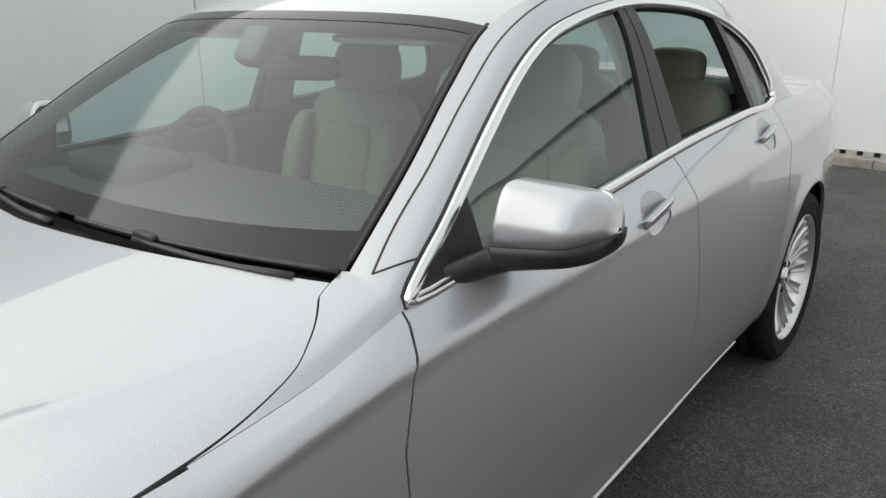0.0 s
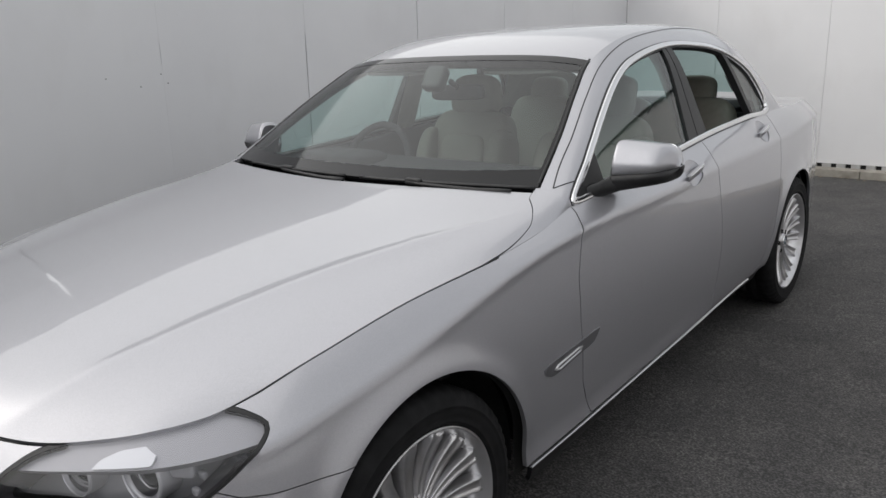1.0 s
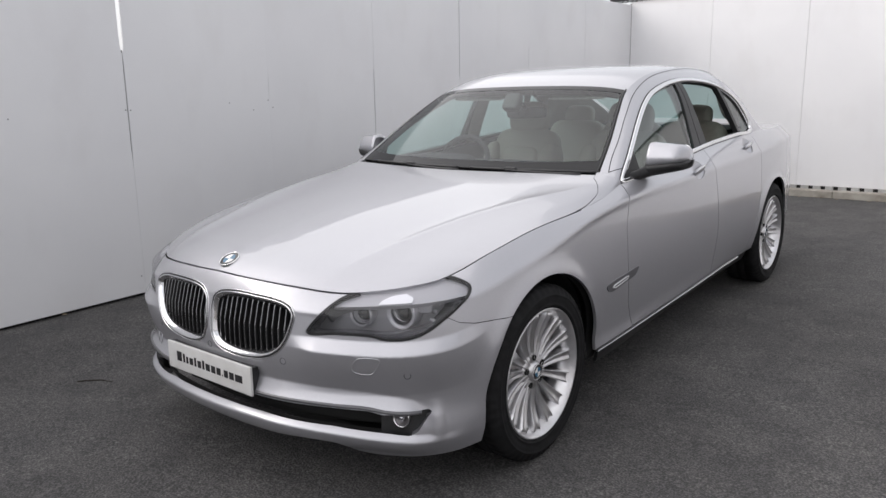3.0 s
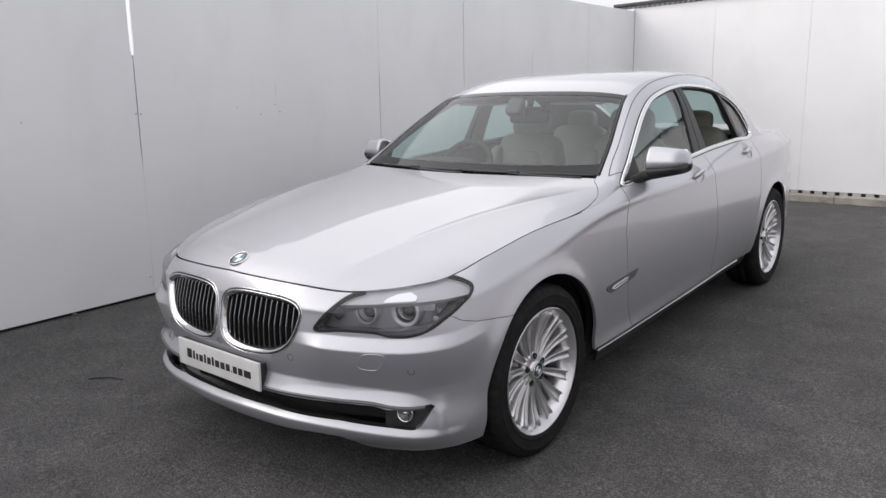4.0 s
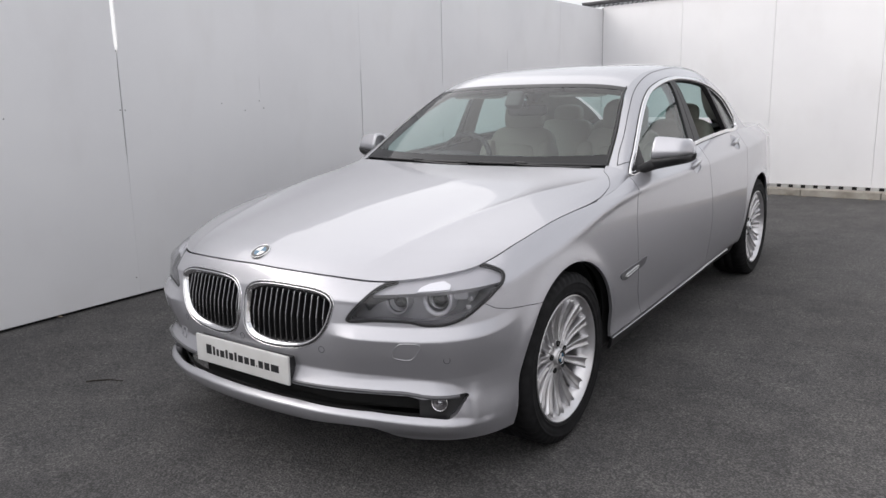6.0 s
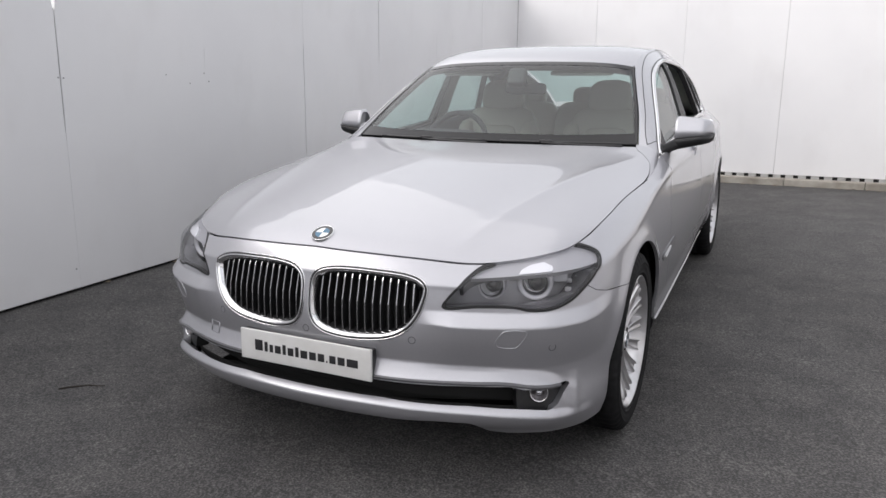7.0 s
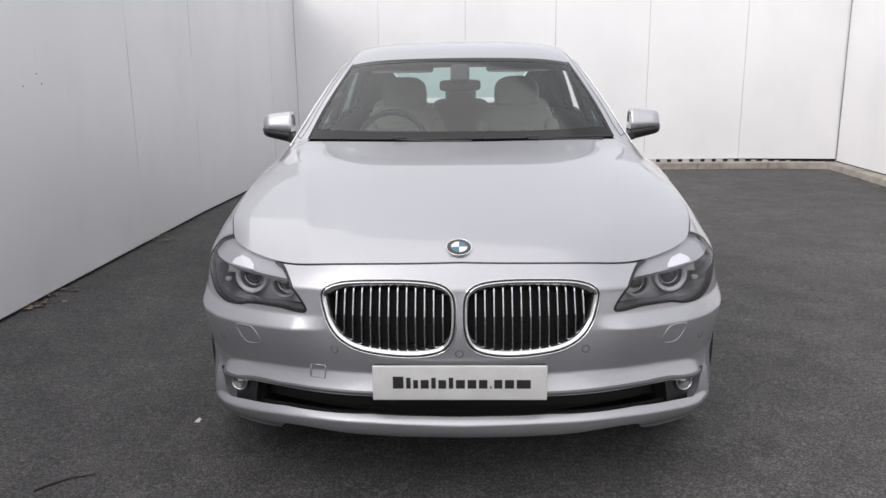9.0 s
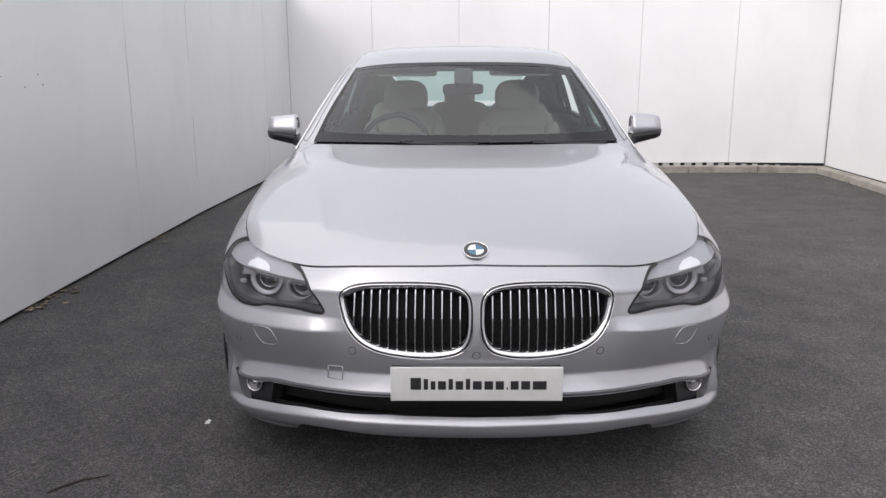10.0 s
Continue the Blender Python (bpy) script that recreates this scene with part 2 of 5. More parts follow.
def box(x0, x1, y0, y1, z0, z1, bevel=.004):
    bm = bmesh.new()
    bmesh.ops.create_cube(bm, size=1, matrix=Matrix.Translation(((x0 + x1) / 2, (y0 + y1) / 2, (z0 + z1) / 2)) @ Matrix.Diagonal((x1 - x0, y1 - y0, z1 - z0, 1)))
    if bevel:
        bmesh.ops.bevel(bm, geom=bm.edges[:], offset=bevel, segments=2, affect="EDGES", profile=.7)
    bm.verts.index_update()
    out = [tuple(v.co) for v in bm.verts], [[v.index for v in f.verts] for f in bm.faces]
    bm.free()
    return out


def tube(points, radius, n=10, closed=False):
    """A round bar along points; radius may be a list."""
    p = np.asarray(points, float)
    k = len(p)
    tan = np.roll(p, -1, 0) - np.roll(p, 1, 0) if closed else np.gradient(p, axis=0)
    verts, faces = [], []
    for i in range(k):
        t = Vector(tan[i]).normalized()
        s = t.orthogonal().normalized() if abs(t.z) > .95 else t.cross(Vector((0, 0, 1))).normalized()
        r = radius[i] if isinstance(radius, (list, tuple, np.ndarray)) else radius
        q = t.cross(s)
        for j in range(n):
            a = 2 * math.pi * j / n
            verts.append(tuple(Vector(p[i]) + (s * math.cos(a) + q * math.sin(a)) * r))
    for i in range(k if closed else k - 1):
        for j in range(n):
            a, b = i * n, ((i + 1) % k) * n
            faces.append([a + j, a + (j + 1) % n, b + (j + 1) % n, b + j])
    if not closed:
        faces += [list(range(n))[::-1], [(k - 1) * n + j for j in range(n)]]
    return verts, faces


# ---- the yard ----
def plane_z(x, y):
    """Height of the yard: a gentle rise to the back, and up to the wall beside the car."""
    u = min(max((-x - 1.5) / .9, 0), 1)
    b = min(max((y - 3.6) / 3, 0), 1)
    return math.tan(radians(1.64)) * y + .05 * u * u * (3 - 2 * u) + min(max(.02 * (x - 2), -.04), .04) * b * b * (3 - 2 * b)


def wall_points(a, b):
    a, b = Vector(a), Vector(b)
    d = (b - a).normalized()
    return a, d, (b - a).length


def board_mesh(width, z0, z1, top_z, left=(), right=()):
    """A sheet of board, 18 mm thick, front at y = 0, its foot running from z0 to z1. left and right: heights between which its
    edge stands back from its neighbour's, (low, high, by)."""
    n = 6
    levels = [0.0, .004] + [i / 40 * top_z for i in range(1, 40)] + [top_z - .004, top_z]
    verts, faces = [], []
    m = len(levels)

    def back(spans, z):
        return max([1.6 * w * min(1, (z - lo) / .08, (hi - z) / .08) for lo, hi, w in spans if lo < z < hi] + [0])
    for i in range(n + 1):
        u = i / n
        f = z0 + (z1 - z0) * u
        for k, lev in enumerate(levels):
            z = f + lev * (top_z - f) / top_z
            x = width * u
            gap = back(left, z) if i == 0 else back(right, z) if i == n else 0
            x += gap if i == 0 else -gap
            edge = .0025 if k in (0, m - 1) else 0
            if i in (0, n):
                edge = max(edge, .0005 + min(gap, .0025))
            verts.append((x, edge - .002 * math.sin(math.pi * u), z))
    for i in range(n):
        for j in range(m - 1):
            a = i * m + j
            faces.append([a, a + m, a + m + 1, a + 1])
    k, e = len(verts), n * m
    verts += [(x, .018, z) for x, y, z in verts[:m]] + [(x, .018, z) for x, y, z in verts[e:e + m]]
    for j in range(m - 1):
        faces.append([j, j + 1, k + j + 1, k + j])
        faces.append([e + j + 1, e + j, k + m + j, k + m + j + 1])
        faces.append([k + j, k + j + 1, k + m + j + 1, k + m + j])
    faces += [[i * m for i in range(n, -1, -1)] + [k, k + m], [i * m + m - 1 for i in range(n + 1)] + [k + 2 * m - 1, k + m - 1]]
    return verts, faces


def boarded_wall(name, a, b, edges, base, top_z, seed, seams=None, bright=None):
    """A row of boards from a to b (plan points), standing clear of the ground by base. edges: where each board begins and the last ends.
    seams: by joint, the heights between which it gapes; bright: a joint that is open to the sky above a height."""
    a3, d, length = wall_points(a, b)
    rng = random.Random(seed)
    wall = empty(name, None, Matrix.Translation((a3.x, a3.y, 0)) @ Matrix.Rotation(math.atan2(d.y, d.x), 4, "Z"))
    tagged(wall, "white painted board wall with fine dark joints, standing on tarmac", "wall", kind="structure")
    usual = ((.0, 3.0, .0010),)
    for i, (e0, e1) in enumerate(zip(edges, edges[1:])):
        z0, z1 = (plane_z(a3.x + d.x * e, a3.y + d.y * e) + base for e in (e0, e1))
        left, right = ((seams or {}).get(j, usual) for j in (i, i + 1))
        ob = part("board", *board_mesh(e1 - e0 - .0008, z0, z1, top_z, left, right), BOARD, wall, smooth=False)
        ob.matrix_basis = Matrix.Translation((e0 + .0004, rng.uniform(-.0015, .0015), 0)) @ Matrix.Rotation(rng.uniform(-.0010, .0010), 4, "Z")
        lo = min(z0, z1)
        # near-black backing: shade in the joints and foot gap, given as colour
        part("joint_backing", *box(e0 - .03, e0 + .03, .021, .06, lo, bright[1] if bright and bright[0] == i else top_z - .02, 0), DARK, wall, smooth=False)
        part("foot_backing", *box(e0, e1, .024, .07, lo - .3, lo + .12, 0), DARK, wall, smooth=False)
    return wall


CORNER_L, CORNER_R = (-2.33, 7.70), (4.83, 6.705)
LEFT_END = (CORNER_L[0] - .0285 * 16.13, CORNER_L[1] - 16.13)
# joints of the wall beside the car: they gape only here and there
LEFT_SEAMS = {7: ((1.0, 1.77, .002), (1.72, 2.30, .0085)), 8: ((1.45, 1.62, .0012),), 9: ((.68, 1.70, .0024),), 10: ((.48, 1.10, .0022), (1.55, 2.62, .0026)),
              11: ((1.36, 2.0, .0018), (1.40, 1.50, .004)), 12: ((.2, 1.3, .0012),)}
wall_left = boarded_wall("wall_left", LEFT_END, CORNER_L, [0, 1.25, 2.52, 3.76, 5.0, 6.24, 7.48, 8.712, 9.892, 11.072, 12.316, 13.59, 14.87, 16.136], .018, 2.62, 3, LEFT_SEAMS, (7, 1.76))
_len = wall_points(CORNER_L, CORNER_R)[2]
wall_back = boarded_wall("wall_back", CORNER_L, CORNER_R, [_len * i / 6 for i in range(7)], .112, 2.66, 5)
wall_right = boarded_wall("wall_right", (CORNER_R[0], CORNER_R[1] - .012), (5.06, 6.72 - 15), [1.25 * i for i in range(13)], .086, 2.62, 8)
# unseen wall, added behind the camera to shape reflections and light on the nose
wall_front_unseen = boarded_wall("wall_front_unseen", (5.06, 6.72 - 15), (LEFT_END[0], 6.72 - 15), [1.25 * i for i in range(7)], .05, 2.62, 9)
# small dark fixings in the boards
_screw = None
for _y, _z in ((-.484, 1.327), (1.084, 1.396), (1.444, 1.413), (.255, .20), (.262, 1.364), (.297, 1.362), (1.30, 1.34), (1.487, 1.355)):
    if _screw is None:
        _screw = part("screw", *lathe([(-.003, .005), (.001, .005), (.0022, .003), (.0012, .0004)], 10), SCREWHEAD, wall_left)
        _ob = _screw
    else:
        _ob = new("screw", _screw.data)
        _ob.parent = wall_left
    _ob.matrix_basis = Matrix.Translation(((_y - LEFT_END[1]) * 1.0004, -.0015, _z)) @ Matrix.Rotation(-math.pi / 2, 4, "Z")

_v, _f = [], []
_N = 160
for _i in range(_N + 1):
    for _j in range(_N + 1):
        _x, _y = ((2 * _i / _N - 1), (2 * _j / _N - 1))
        _x, _y = math.copysign(abs(_x) ** 3, _x) * 400, math.copysign(abs(_y) ** 3, _y) * 400
        _v.append((_x, _y, plane_z(_x, max(-60, min(_y, 60))) if abs(_x) < 8 else plane_z(0, max(-60, min(_y, 60)))))
for _i in range(_N):
    for _j in range(_N):
        _a = _i * (_N + 1) + _j
        _f.append([_a, _a + _N + 1, _a + _N + 2, _a + 1])
ground = part("ground", _v, _f, TARMAC)
tagged(ground, "dark grey worn tarmac yard, slightly rising to the back", "ground", kind="structure")


def kerb_run(a, b, inset, height, width):
    a3, d, length = wall_points(a, b)
    run = empty("kerb", None, Matrix.Translation((a3.x, a3.y, 0)) @ Matrix.Rotation(math.atan2(d.y, d.x), 4, "Z"))
    tagged(run, "low weathered concrete kerb along the foot of the wall", "kerb", kind="structure")
    n = max(1, round(length / .915))
    for i in range(n):
        x, y = a3.x + d.x * (i + .5) * length / n, a3.y + d.y * (i + .5) * length / n
        z = plane_z(x, y)
        drop = math.atan2(plane_z(x + d.x * .3, y + d.y * .3) - plane_z(x - d.x * .3, y - d.y * .3), .6)
        stone = part("kerb_stone", *box(-.5 * length / n + .003, .5 * length / n - .003, -inset, -inset + width, -.1, height, .012), KERB, run, smooth=False)
        stone.matrix_basis = Matrix.Translation(((i + .5) * length / n, 0, z)) @ Matrix.Rotation(-drop, 4, "Y")
    return run


kerb_run((CORNER_L[0] + .3, CORNER_L[1] - .04), (CORNER_R[0], CORNER_R[1]), .17, .074, .19)
kerb_run((CORNER_R[0] - .02, CORNER_R[1] - .02), (5.01, CORNER_R[1] - 10), .15, .074, .17)
# packers that hold the boards of the back wall off the kerb
_a, _d, _len = wall_points(CORNER_L, CORNER_R)
foot = empty("wall_foot", None, Matrix.Translation((_a.x, _a.y, 0)) @ Matrix.Rotation(math.atan2(_d.y, _d.x), 4, "Z"))
tagged(foot, "row of pale packers in the dark gap under the boards", "wall foot", kind="structure")
_shapes = {}
_step, _first = .1428, .013
for _i in range(int(_len / _step)):
    _s = _first + _step * _i
    _k = min(4, max(0, int((_s - 5.5) / .3)))   # they sink away towards the far corner
    _z = plane_z(_a.x + _d.x * _s, _a.y + _d.y * _s)
    if _k not in _shapes:
        _pk = part("packer", *box(.028 + .006 * _k, _step - .028 - .006 * _k, .002, .03, .06, .112 - .009 * _k, .002), PACKER, foot, smooth=False)
        _shapes[_k] = _pk.data
    else:
        _pk = new("packer", _shapes[_k])
        _pk.parent = foot
    _pk.location = (_s, 0, _z)


def eave(a, b, z, out):
    """Edge of a corrugated roof with its gutter, above a wall."""
    a3, d, length = wall_points(a, b)
    ob = empty("roof_edge", None, Matrix.Translation((a3.x, a3.y, z)) @ Matrix.Rotation(math.atan2(d.y, d.x), 4, "Z"))
    tagged(ob, "dark gutter over the edge of a corrugated grey sheet roof", "roof edge", kind="structure")
    n = int(length / .019)
    verts, faces = [], []
    for i in range(n + 1):
        x = length * i / n
        h = .016 * math.sin(2 * math.pi * x / .076)
        verts += [(x, -out, h - .03), (x, .8, h + .12)]
    for i in range(n):
        faces.append([2 * i, 2 * i + 2, 2 * i + 3, 2 * i + 1])
    part("sheet", verts, faces, STEEL, ob)
    prof = [(-out - .02 - .045 * math.cos(t), .03 - .05 * math.sin(t)) for t in np.linspace(0, math.pi, 9)]
    prof = prof + [(y + .004 if y > -out - .02 else y - .004, zz + .002) for y, zz in prof[::-1]]
    verts = [(x, y, zz) for x in (0, length) for y, zz in prof]
    k = len(prof)
    faces = [[j, (j + 1) % k, k + (j + 1) % k, k + j] for j in range(k)]
    part("gutter", verts, faces, GUTTER, ob)
    return ob


eave((CORNER_L[0] - .3, CORNER_L[1] + .04), (CORNER_R[0] + .1, CORNER_R[1] + .02), 2.70, .02)
eave((CORNER_R[0], CORNER_R[1] - .02), (5.06, 6.72 - 15), 2.66, .05)


def fascia(a, b, z0, z1, pitch):
    """Upright ribbed sheet under a gutter."""
    a3, d, length = wall_points(a, b)
    ob = empty("fascia", None, Matrix.Translation((a3.x, a3.y, 0)) @ Matrix.Rotation(math.atan2(d.y, d.x), 4, "Z"))
    tagged(ob, "grey ribbed sheet fascia under the dark gutter", "fascia", kind="structure")
    verts, faces = [], []
    x = 0
    while x < length:
        for dx, y in ((0, -.012), (.55, -.012), (.62, -.045), (.93, -.045), (1, -.012)):
            verts += [(x + dx * pitch, y, z0), (x + dx * pitch, y, z1)]
        x += pitch
    faces = [[2 * i, 2 * i + 2, 2 * i + 3, 2 * i + 1] for i in range(len(verts) // 2 - 1)]
    part("ribbed_sheet", verts, faces, STEEL, ob, smooth=False)


fascia((CORNER_R[0] + .030, CORNER_R[1] - 2.3), (5.058, 6.72 - 15), 2.33, 2.60, .16)
# dark joint in the far corner
joint = part("corner_joint", *box(-.004, .004, -.006, .004, .2, 2.6, .001), BOARDEDGE)
joint.location = (CORNER_R[0] - .006, CORNER_R[1] - .010, 0)
tagged(joint, "dark open joint where two board walls meet", "joint", kind="structure")

# litter on the tarmac
_rng = random.Random(12)


def lay(x, y):
    return plane_z(x, y)


_p = [(-1.455, -.745), (-1.43, -.715), (-1.40, -.685), (-1.365, -.66), (-1.33, -.648), (-1.29, -.635)]
twig = part("twig", *tube([(x, y, lay(x, y) + .004 + .002 * (i % 2)) for i, (x, y) in enumerate(_p)], [.0035, .004, .0035, .003, .0025, .0015], 6), BARK)
tagged(twig, "thin dark bent twig lying on the tarmac", "twig")
scrap = part("paper_scrap", [(-1.085, -.245, .004), (-1.058, -.240, .002), (-1.052, -.214, .013), (-1.066, -.206, .016), (-1.084, -.220, .008)], [[0, 1, 2, 3, 4]], WHITE, smooth=False)
_m = scrap.modifiers.new("thick", "SOLIDIFY")
_m.thickness = .003
scrap.matrix_basis = Matrix.Translation((-1.07, -.23, lay(-1.07, -.23))) @ Matrix.Scale(.65, 4) @ Matrix.Translation((1.07, .23, 0))
tagged(scrap, "small crumpled white scrap lying on the tarmac", "scrap")
_v, _f = [], []
for _k in range(150):
    if _k < 55:
        _y = _rng.choice((1.22, 1.22, 2.9, _rng.uniform(-.5, 6.5)))
        _x, _y = -2.37 - .0285 * (7.7 - _y) + abs(_rng.gauss(.02, .05)), _y + _rng.gauss(0, .12)
    elif _k < 95:
        _x, _y = 4.66 - abs(_rng.gauss(0, .14)), _rng.uniform(4.6, 6.5)
    else:
        _t = _rng.random()
        _x = -1.9 + 6.4 * _t
        _y = 7.70 - .995 * (_x + 2.33) / 7.16 - .2 - abs(_rng.gauss(0, .05))
    _r, _a, _z = _rng.uniform(.006, .02), _rng.uniform(0, 6.3), lay(_x, _y) + .004
    _c = len(_v)
    for _j in range(6):
        _q = _a + _j * math.pi / 3
        _s = _r * (1.0 if _j % 3 else 1.7)
        _v.append((_x + _s * math.cos(_q), _y + _s * math.sin(_q), _z + _rng.uniform(0, .007)))
    _v.append((_x, _y, _z + .009))
    _f += [[_c + _j, _c + (_j + 1) % 6, _c + 6] for _j in range(6)]
litter = part("leaf_litter", _v, _f, LEAF)
tagged(litter, "scattered small brown leaf crumbs at the foot of the walls", "leaf litter", kind="stuff")


def hermite(t, knots):
    """Smooth curve through rows (t, a, b, ...), evaluated at the array t."""
    k = np.array(knots, float)
    T, V = k[:, 0], k[:, 1:]
    h = np.diff(T)
    s = np.diff(V, axis=0) / h[:, None]
    m = np.zeros_like(V)
    m[0], m[-1] = s[0], s[-1]
    m[1:-1] = (s[:-1] * h[1:, None] + s[1:] * h[:-1, None]) / (h[1:] + h[:-1])[:, None]
    t = np.clip(np.asarray(t, float), T[0], T[-1])
    i = np.clip(np.searchsorted(T, t, side="right") - 1, 0, len(h) - 1)
    u = ((t - T[i]) / h[i])[..., None]
    H = h[i][..., None]
    return (V[i] * (2 * u**3 - 3 * u**2 + 1) + m[i] * H * (u**3 - 2 * u**2 + u)
            + V[i + 1] * (3 * u**2 - 2 * u**3) + m[i + 1] * H * (u**3 - u**2))


# plan outline of the body at its widest, from the middle of the nose round to the tail
OUT = [(0, -.856), (.2, -.85), (.38, -.825), (.55, -.765), (.69, -.69), (.80, -.61), (.882, -.502), (.928, -.37), (.947, -.2),
       (.952, 0), (.953, .4), (.953, 1), (.953, 2), (.952, 2.8), (.942, 3.2), (.892, 3.6), (.815, 3.93), (.67, 4.11), (.40, 4.195), (0, 4.215)]
_d = [math.hypot(b[0] - a[0], b[1] - a[1]) for a, b in zip(OUT, OUT[1:])]
_w = np.concatenate([[0], np.cumsum(_d)])
W_END = float(_w[-1])
OUTK = [(-w, -p[0], p[1]) for w, p in list(zip(_w, OUT))[9:0:-1]] + [(w, *p) for w, p in zip(_w, OUT)]
W0 = float(_w[9])  # length along the outline at the front axle


def wy(y):
    """Length along the outline at y on the flank."""
    return W0 + y


ARCH_F, ARCH_R = (.025, .352, .392), (3.07, .352, .395)  # wheel arches: y, z, radius
# features of the body's section, bottom to top: length along outline, inset, height
SEC = [
    [(0, .10, .20), (.55, .07, .195), (.9, .04, .19), (1.1, .035, .19), (1.5, .05, .2), (1.95, .09, .17), (3, .09, .19), (4.2, .08, .22), (4.6, .06, .24), (5.3, .05, .25), (W_END, .06, .26)],
    [(0, .0, .275), (.55, .0, .275), (.9, .0, .27), (1.15, .012, .27), (1.5, .012, .27), (1.95, .028, .225), (3, .03, .275), (4.2, .03, .325), (4.6, .01, .33), (5.3, .01, .35), (W_END, .0, .36)],
    [(0, .015, .42), (.55, .012, .42), (.9, .012, .40), (1.15, .012, .40), (1.5, .01, .40), (1.95, .012, .38), (3, .014, .40), (4.2, .012, .42), (4.6, .006, .44), (5.3, .0, .48), (W_END, .0, .5)],
    [(0, .0, .56), (.4, .0, .56), (.7, .0, .57), (.9, .0, .58), (1.15, .0, .585), (1.5, .0, .60), (1.95, .0, .63), (3, .0, .66), (4.2, .0, .69), (4.6, .0, .7), (5.3, .0, .72), (W_END, .02, .75)],
    [(0, .03, .745), (.4, .025, .735), (.7, .02, .73), (.9, .02, .74), (1.15, .03, .765), (1.5, .022, .825), (1.95, .024, .912), (3, .026, .938), (4.2, .028, .950), (4.45, .030, .957), (4.8, .026, .975), (5.3, .02, .970), (W_END, .02, .96)],
    [(0, .072, .815), (.4, .075, .802), (.6, .082, .785), (.85, .105, .80), (1.05, .112, .82), (1.25, .102, .864), (1.5, .090, .905), (1.95, .068, .940), (2.1, .07, .955), (2.33, .088, .992), (3, .096, 1.018), (3.5, .104, 1.052), (4.0, .112, 1.066), (4.35, .118, 1.07), (4.8, .112, 1.064), (5.3, .10, 1.052), (W_END, .08, 1.035)],
]


def shell(w, v):
    """Body side, nose and tail: w along the outline, v = 0 bottom to 1 top (v counts the section's features)."""
    w, v = np.broadcast_arrays(np.asarray(w, float), np.asarray(v, float))
    a = np.abs(w)
    f = np.stack([hermite(a, s) for s in SEC], -1)      # ..., (inset, height), feature
    # tighten the shoulder crease: straight runs below and above it
    lo = f[..., 3:4] + (f[..., 4:5] - f[..., 3:4]) * np.array([.865, .90])[:, None]
    hi = f[..., 4:5] + (f[..., 5:6] - f[..., 4:5]) * np.array([.14, .16])[:, None]
    f = np.concatenate([f[..., :4], lo, f[..., 4:5], hi, f[..., 5:]], -1)
    D, Z = f[..., 0, :], f[..., 1, :]
    z = Z[..., 0] + v * (Z[..., -1] - Z[..., 0])
    n = len(SEC) + 2
    h = np.diff(Z, axis=-1)
    s = np.diff(D, axis=-1) / h
    m = np.empty_like(D)
    m[..., 0], m[..., -1] = s[..., 0], s[..., -1] * 1.35
    m[..., 1:-1] = (s[..., :-1] * h[..., 1:] + s[..., 1:] * h[..., :-1]) / (h[..., 1:] + h[..., :-1])
    i = np.clip((z[..., None] >= Z[..., :-1]).sum(-1) - 1, 0, n - 2)
    def g(A, j):
        return np.take_along_axis(A, j[..., None], -1)[..., 0]
    hh = g(h, i)
    u = np.clip((z - g(Z, i)) / hh, 0, 1)
    d = (g(D, i) * (2 * u**3 - 3 * u**2 + 1) + g(m, i) * hh * (u**3 - 2 * u**2 + u)
         + g(D, i + 1) * (3 * u**2 - 2 * u**3) + g(m, i + 1) * hh * (u**3 - u**2))
    p = hermite(w, OUTK)
    for cy, cz, r in (ARCH_F, ARCH_R):      # flared lips round the wheels
        away = np.hypot(p[..., 1] - cy, z - cz) - r
        d = d - .011 * np.exp(-(away / .042) ** 2) * np.clip((z - .30) / .15, 0, 1) * (a > .95)
    e = 4e-3
    q = hermite(w + e, OUTK) - hermite(w - e, OUTK)
    l = np.hypot(q[..., 0], q[..., 1]) + 1e-9
    nx, ny = q[..., 1] / l, -q[..., 0] / l              # outward
    return np.stack([p[..., 0] - nx * d, p[..., 1] - ny * d, z], -1)


# ---- the car: surfaces ----
def edge_top(w):
    return shell(w, np.ones_like(np.asarray(w, float)))


HOOD_CORNER, BELT_START = 1.05, wy(.785)
# screens and roof: rail beside them (x, y, z) and their middle line (y, z), by a running number
TOP = [
    (0.0, .770, .785, 1.040, .660, 1.045), (.35, .725, .99, 1.170, .885, 1.195), (.7, .668, 1.19, 1.295, 1.105, 1.325), (1.0, .622, 1.365, 1.390, 1.295, 1.425),
    (1.35, .605, 1.60, 1.463, 1.56, 1.499), (1.8, .600, 1.95, 1.499, 1.94, 1.535), (2.3, .600, 2.35, 1.499, 2.36, 1.531), (2.75, .594, 2.72, 1.453, 2.76, 1.490),
    (3.1, .545, 3.02, 1.358, 3.10, 1.386), (3.5, .485, 3.35, 1.200, 3.45, 1.208), (3.8, .47, 3.58, 1.074, 3.68, 1.070)]
Q_SCREEN, Q_REAR, Q_END = 1.0, 2.8, 3.8


def top(a, q):
    """Windscreen, roof and rear window: a = -1..1 across, q along."""
    a, q = np.broadcast_arrays(np.asarray(a, float), np.asarray(q, float))
    k = hermite(q, TOP)
    x, y, z, yc, zc = (k[..., i] for i in range(5))
    s = np.abs(a)
    return np.stack([a * x, yc + (y - yc) * s**2.2, zc + (z - zc) * (.40 * s**2 + .60 * s**6)], -1)


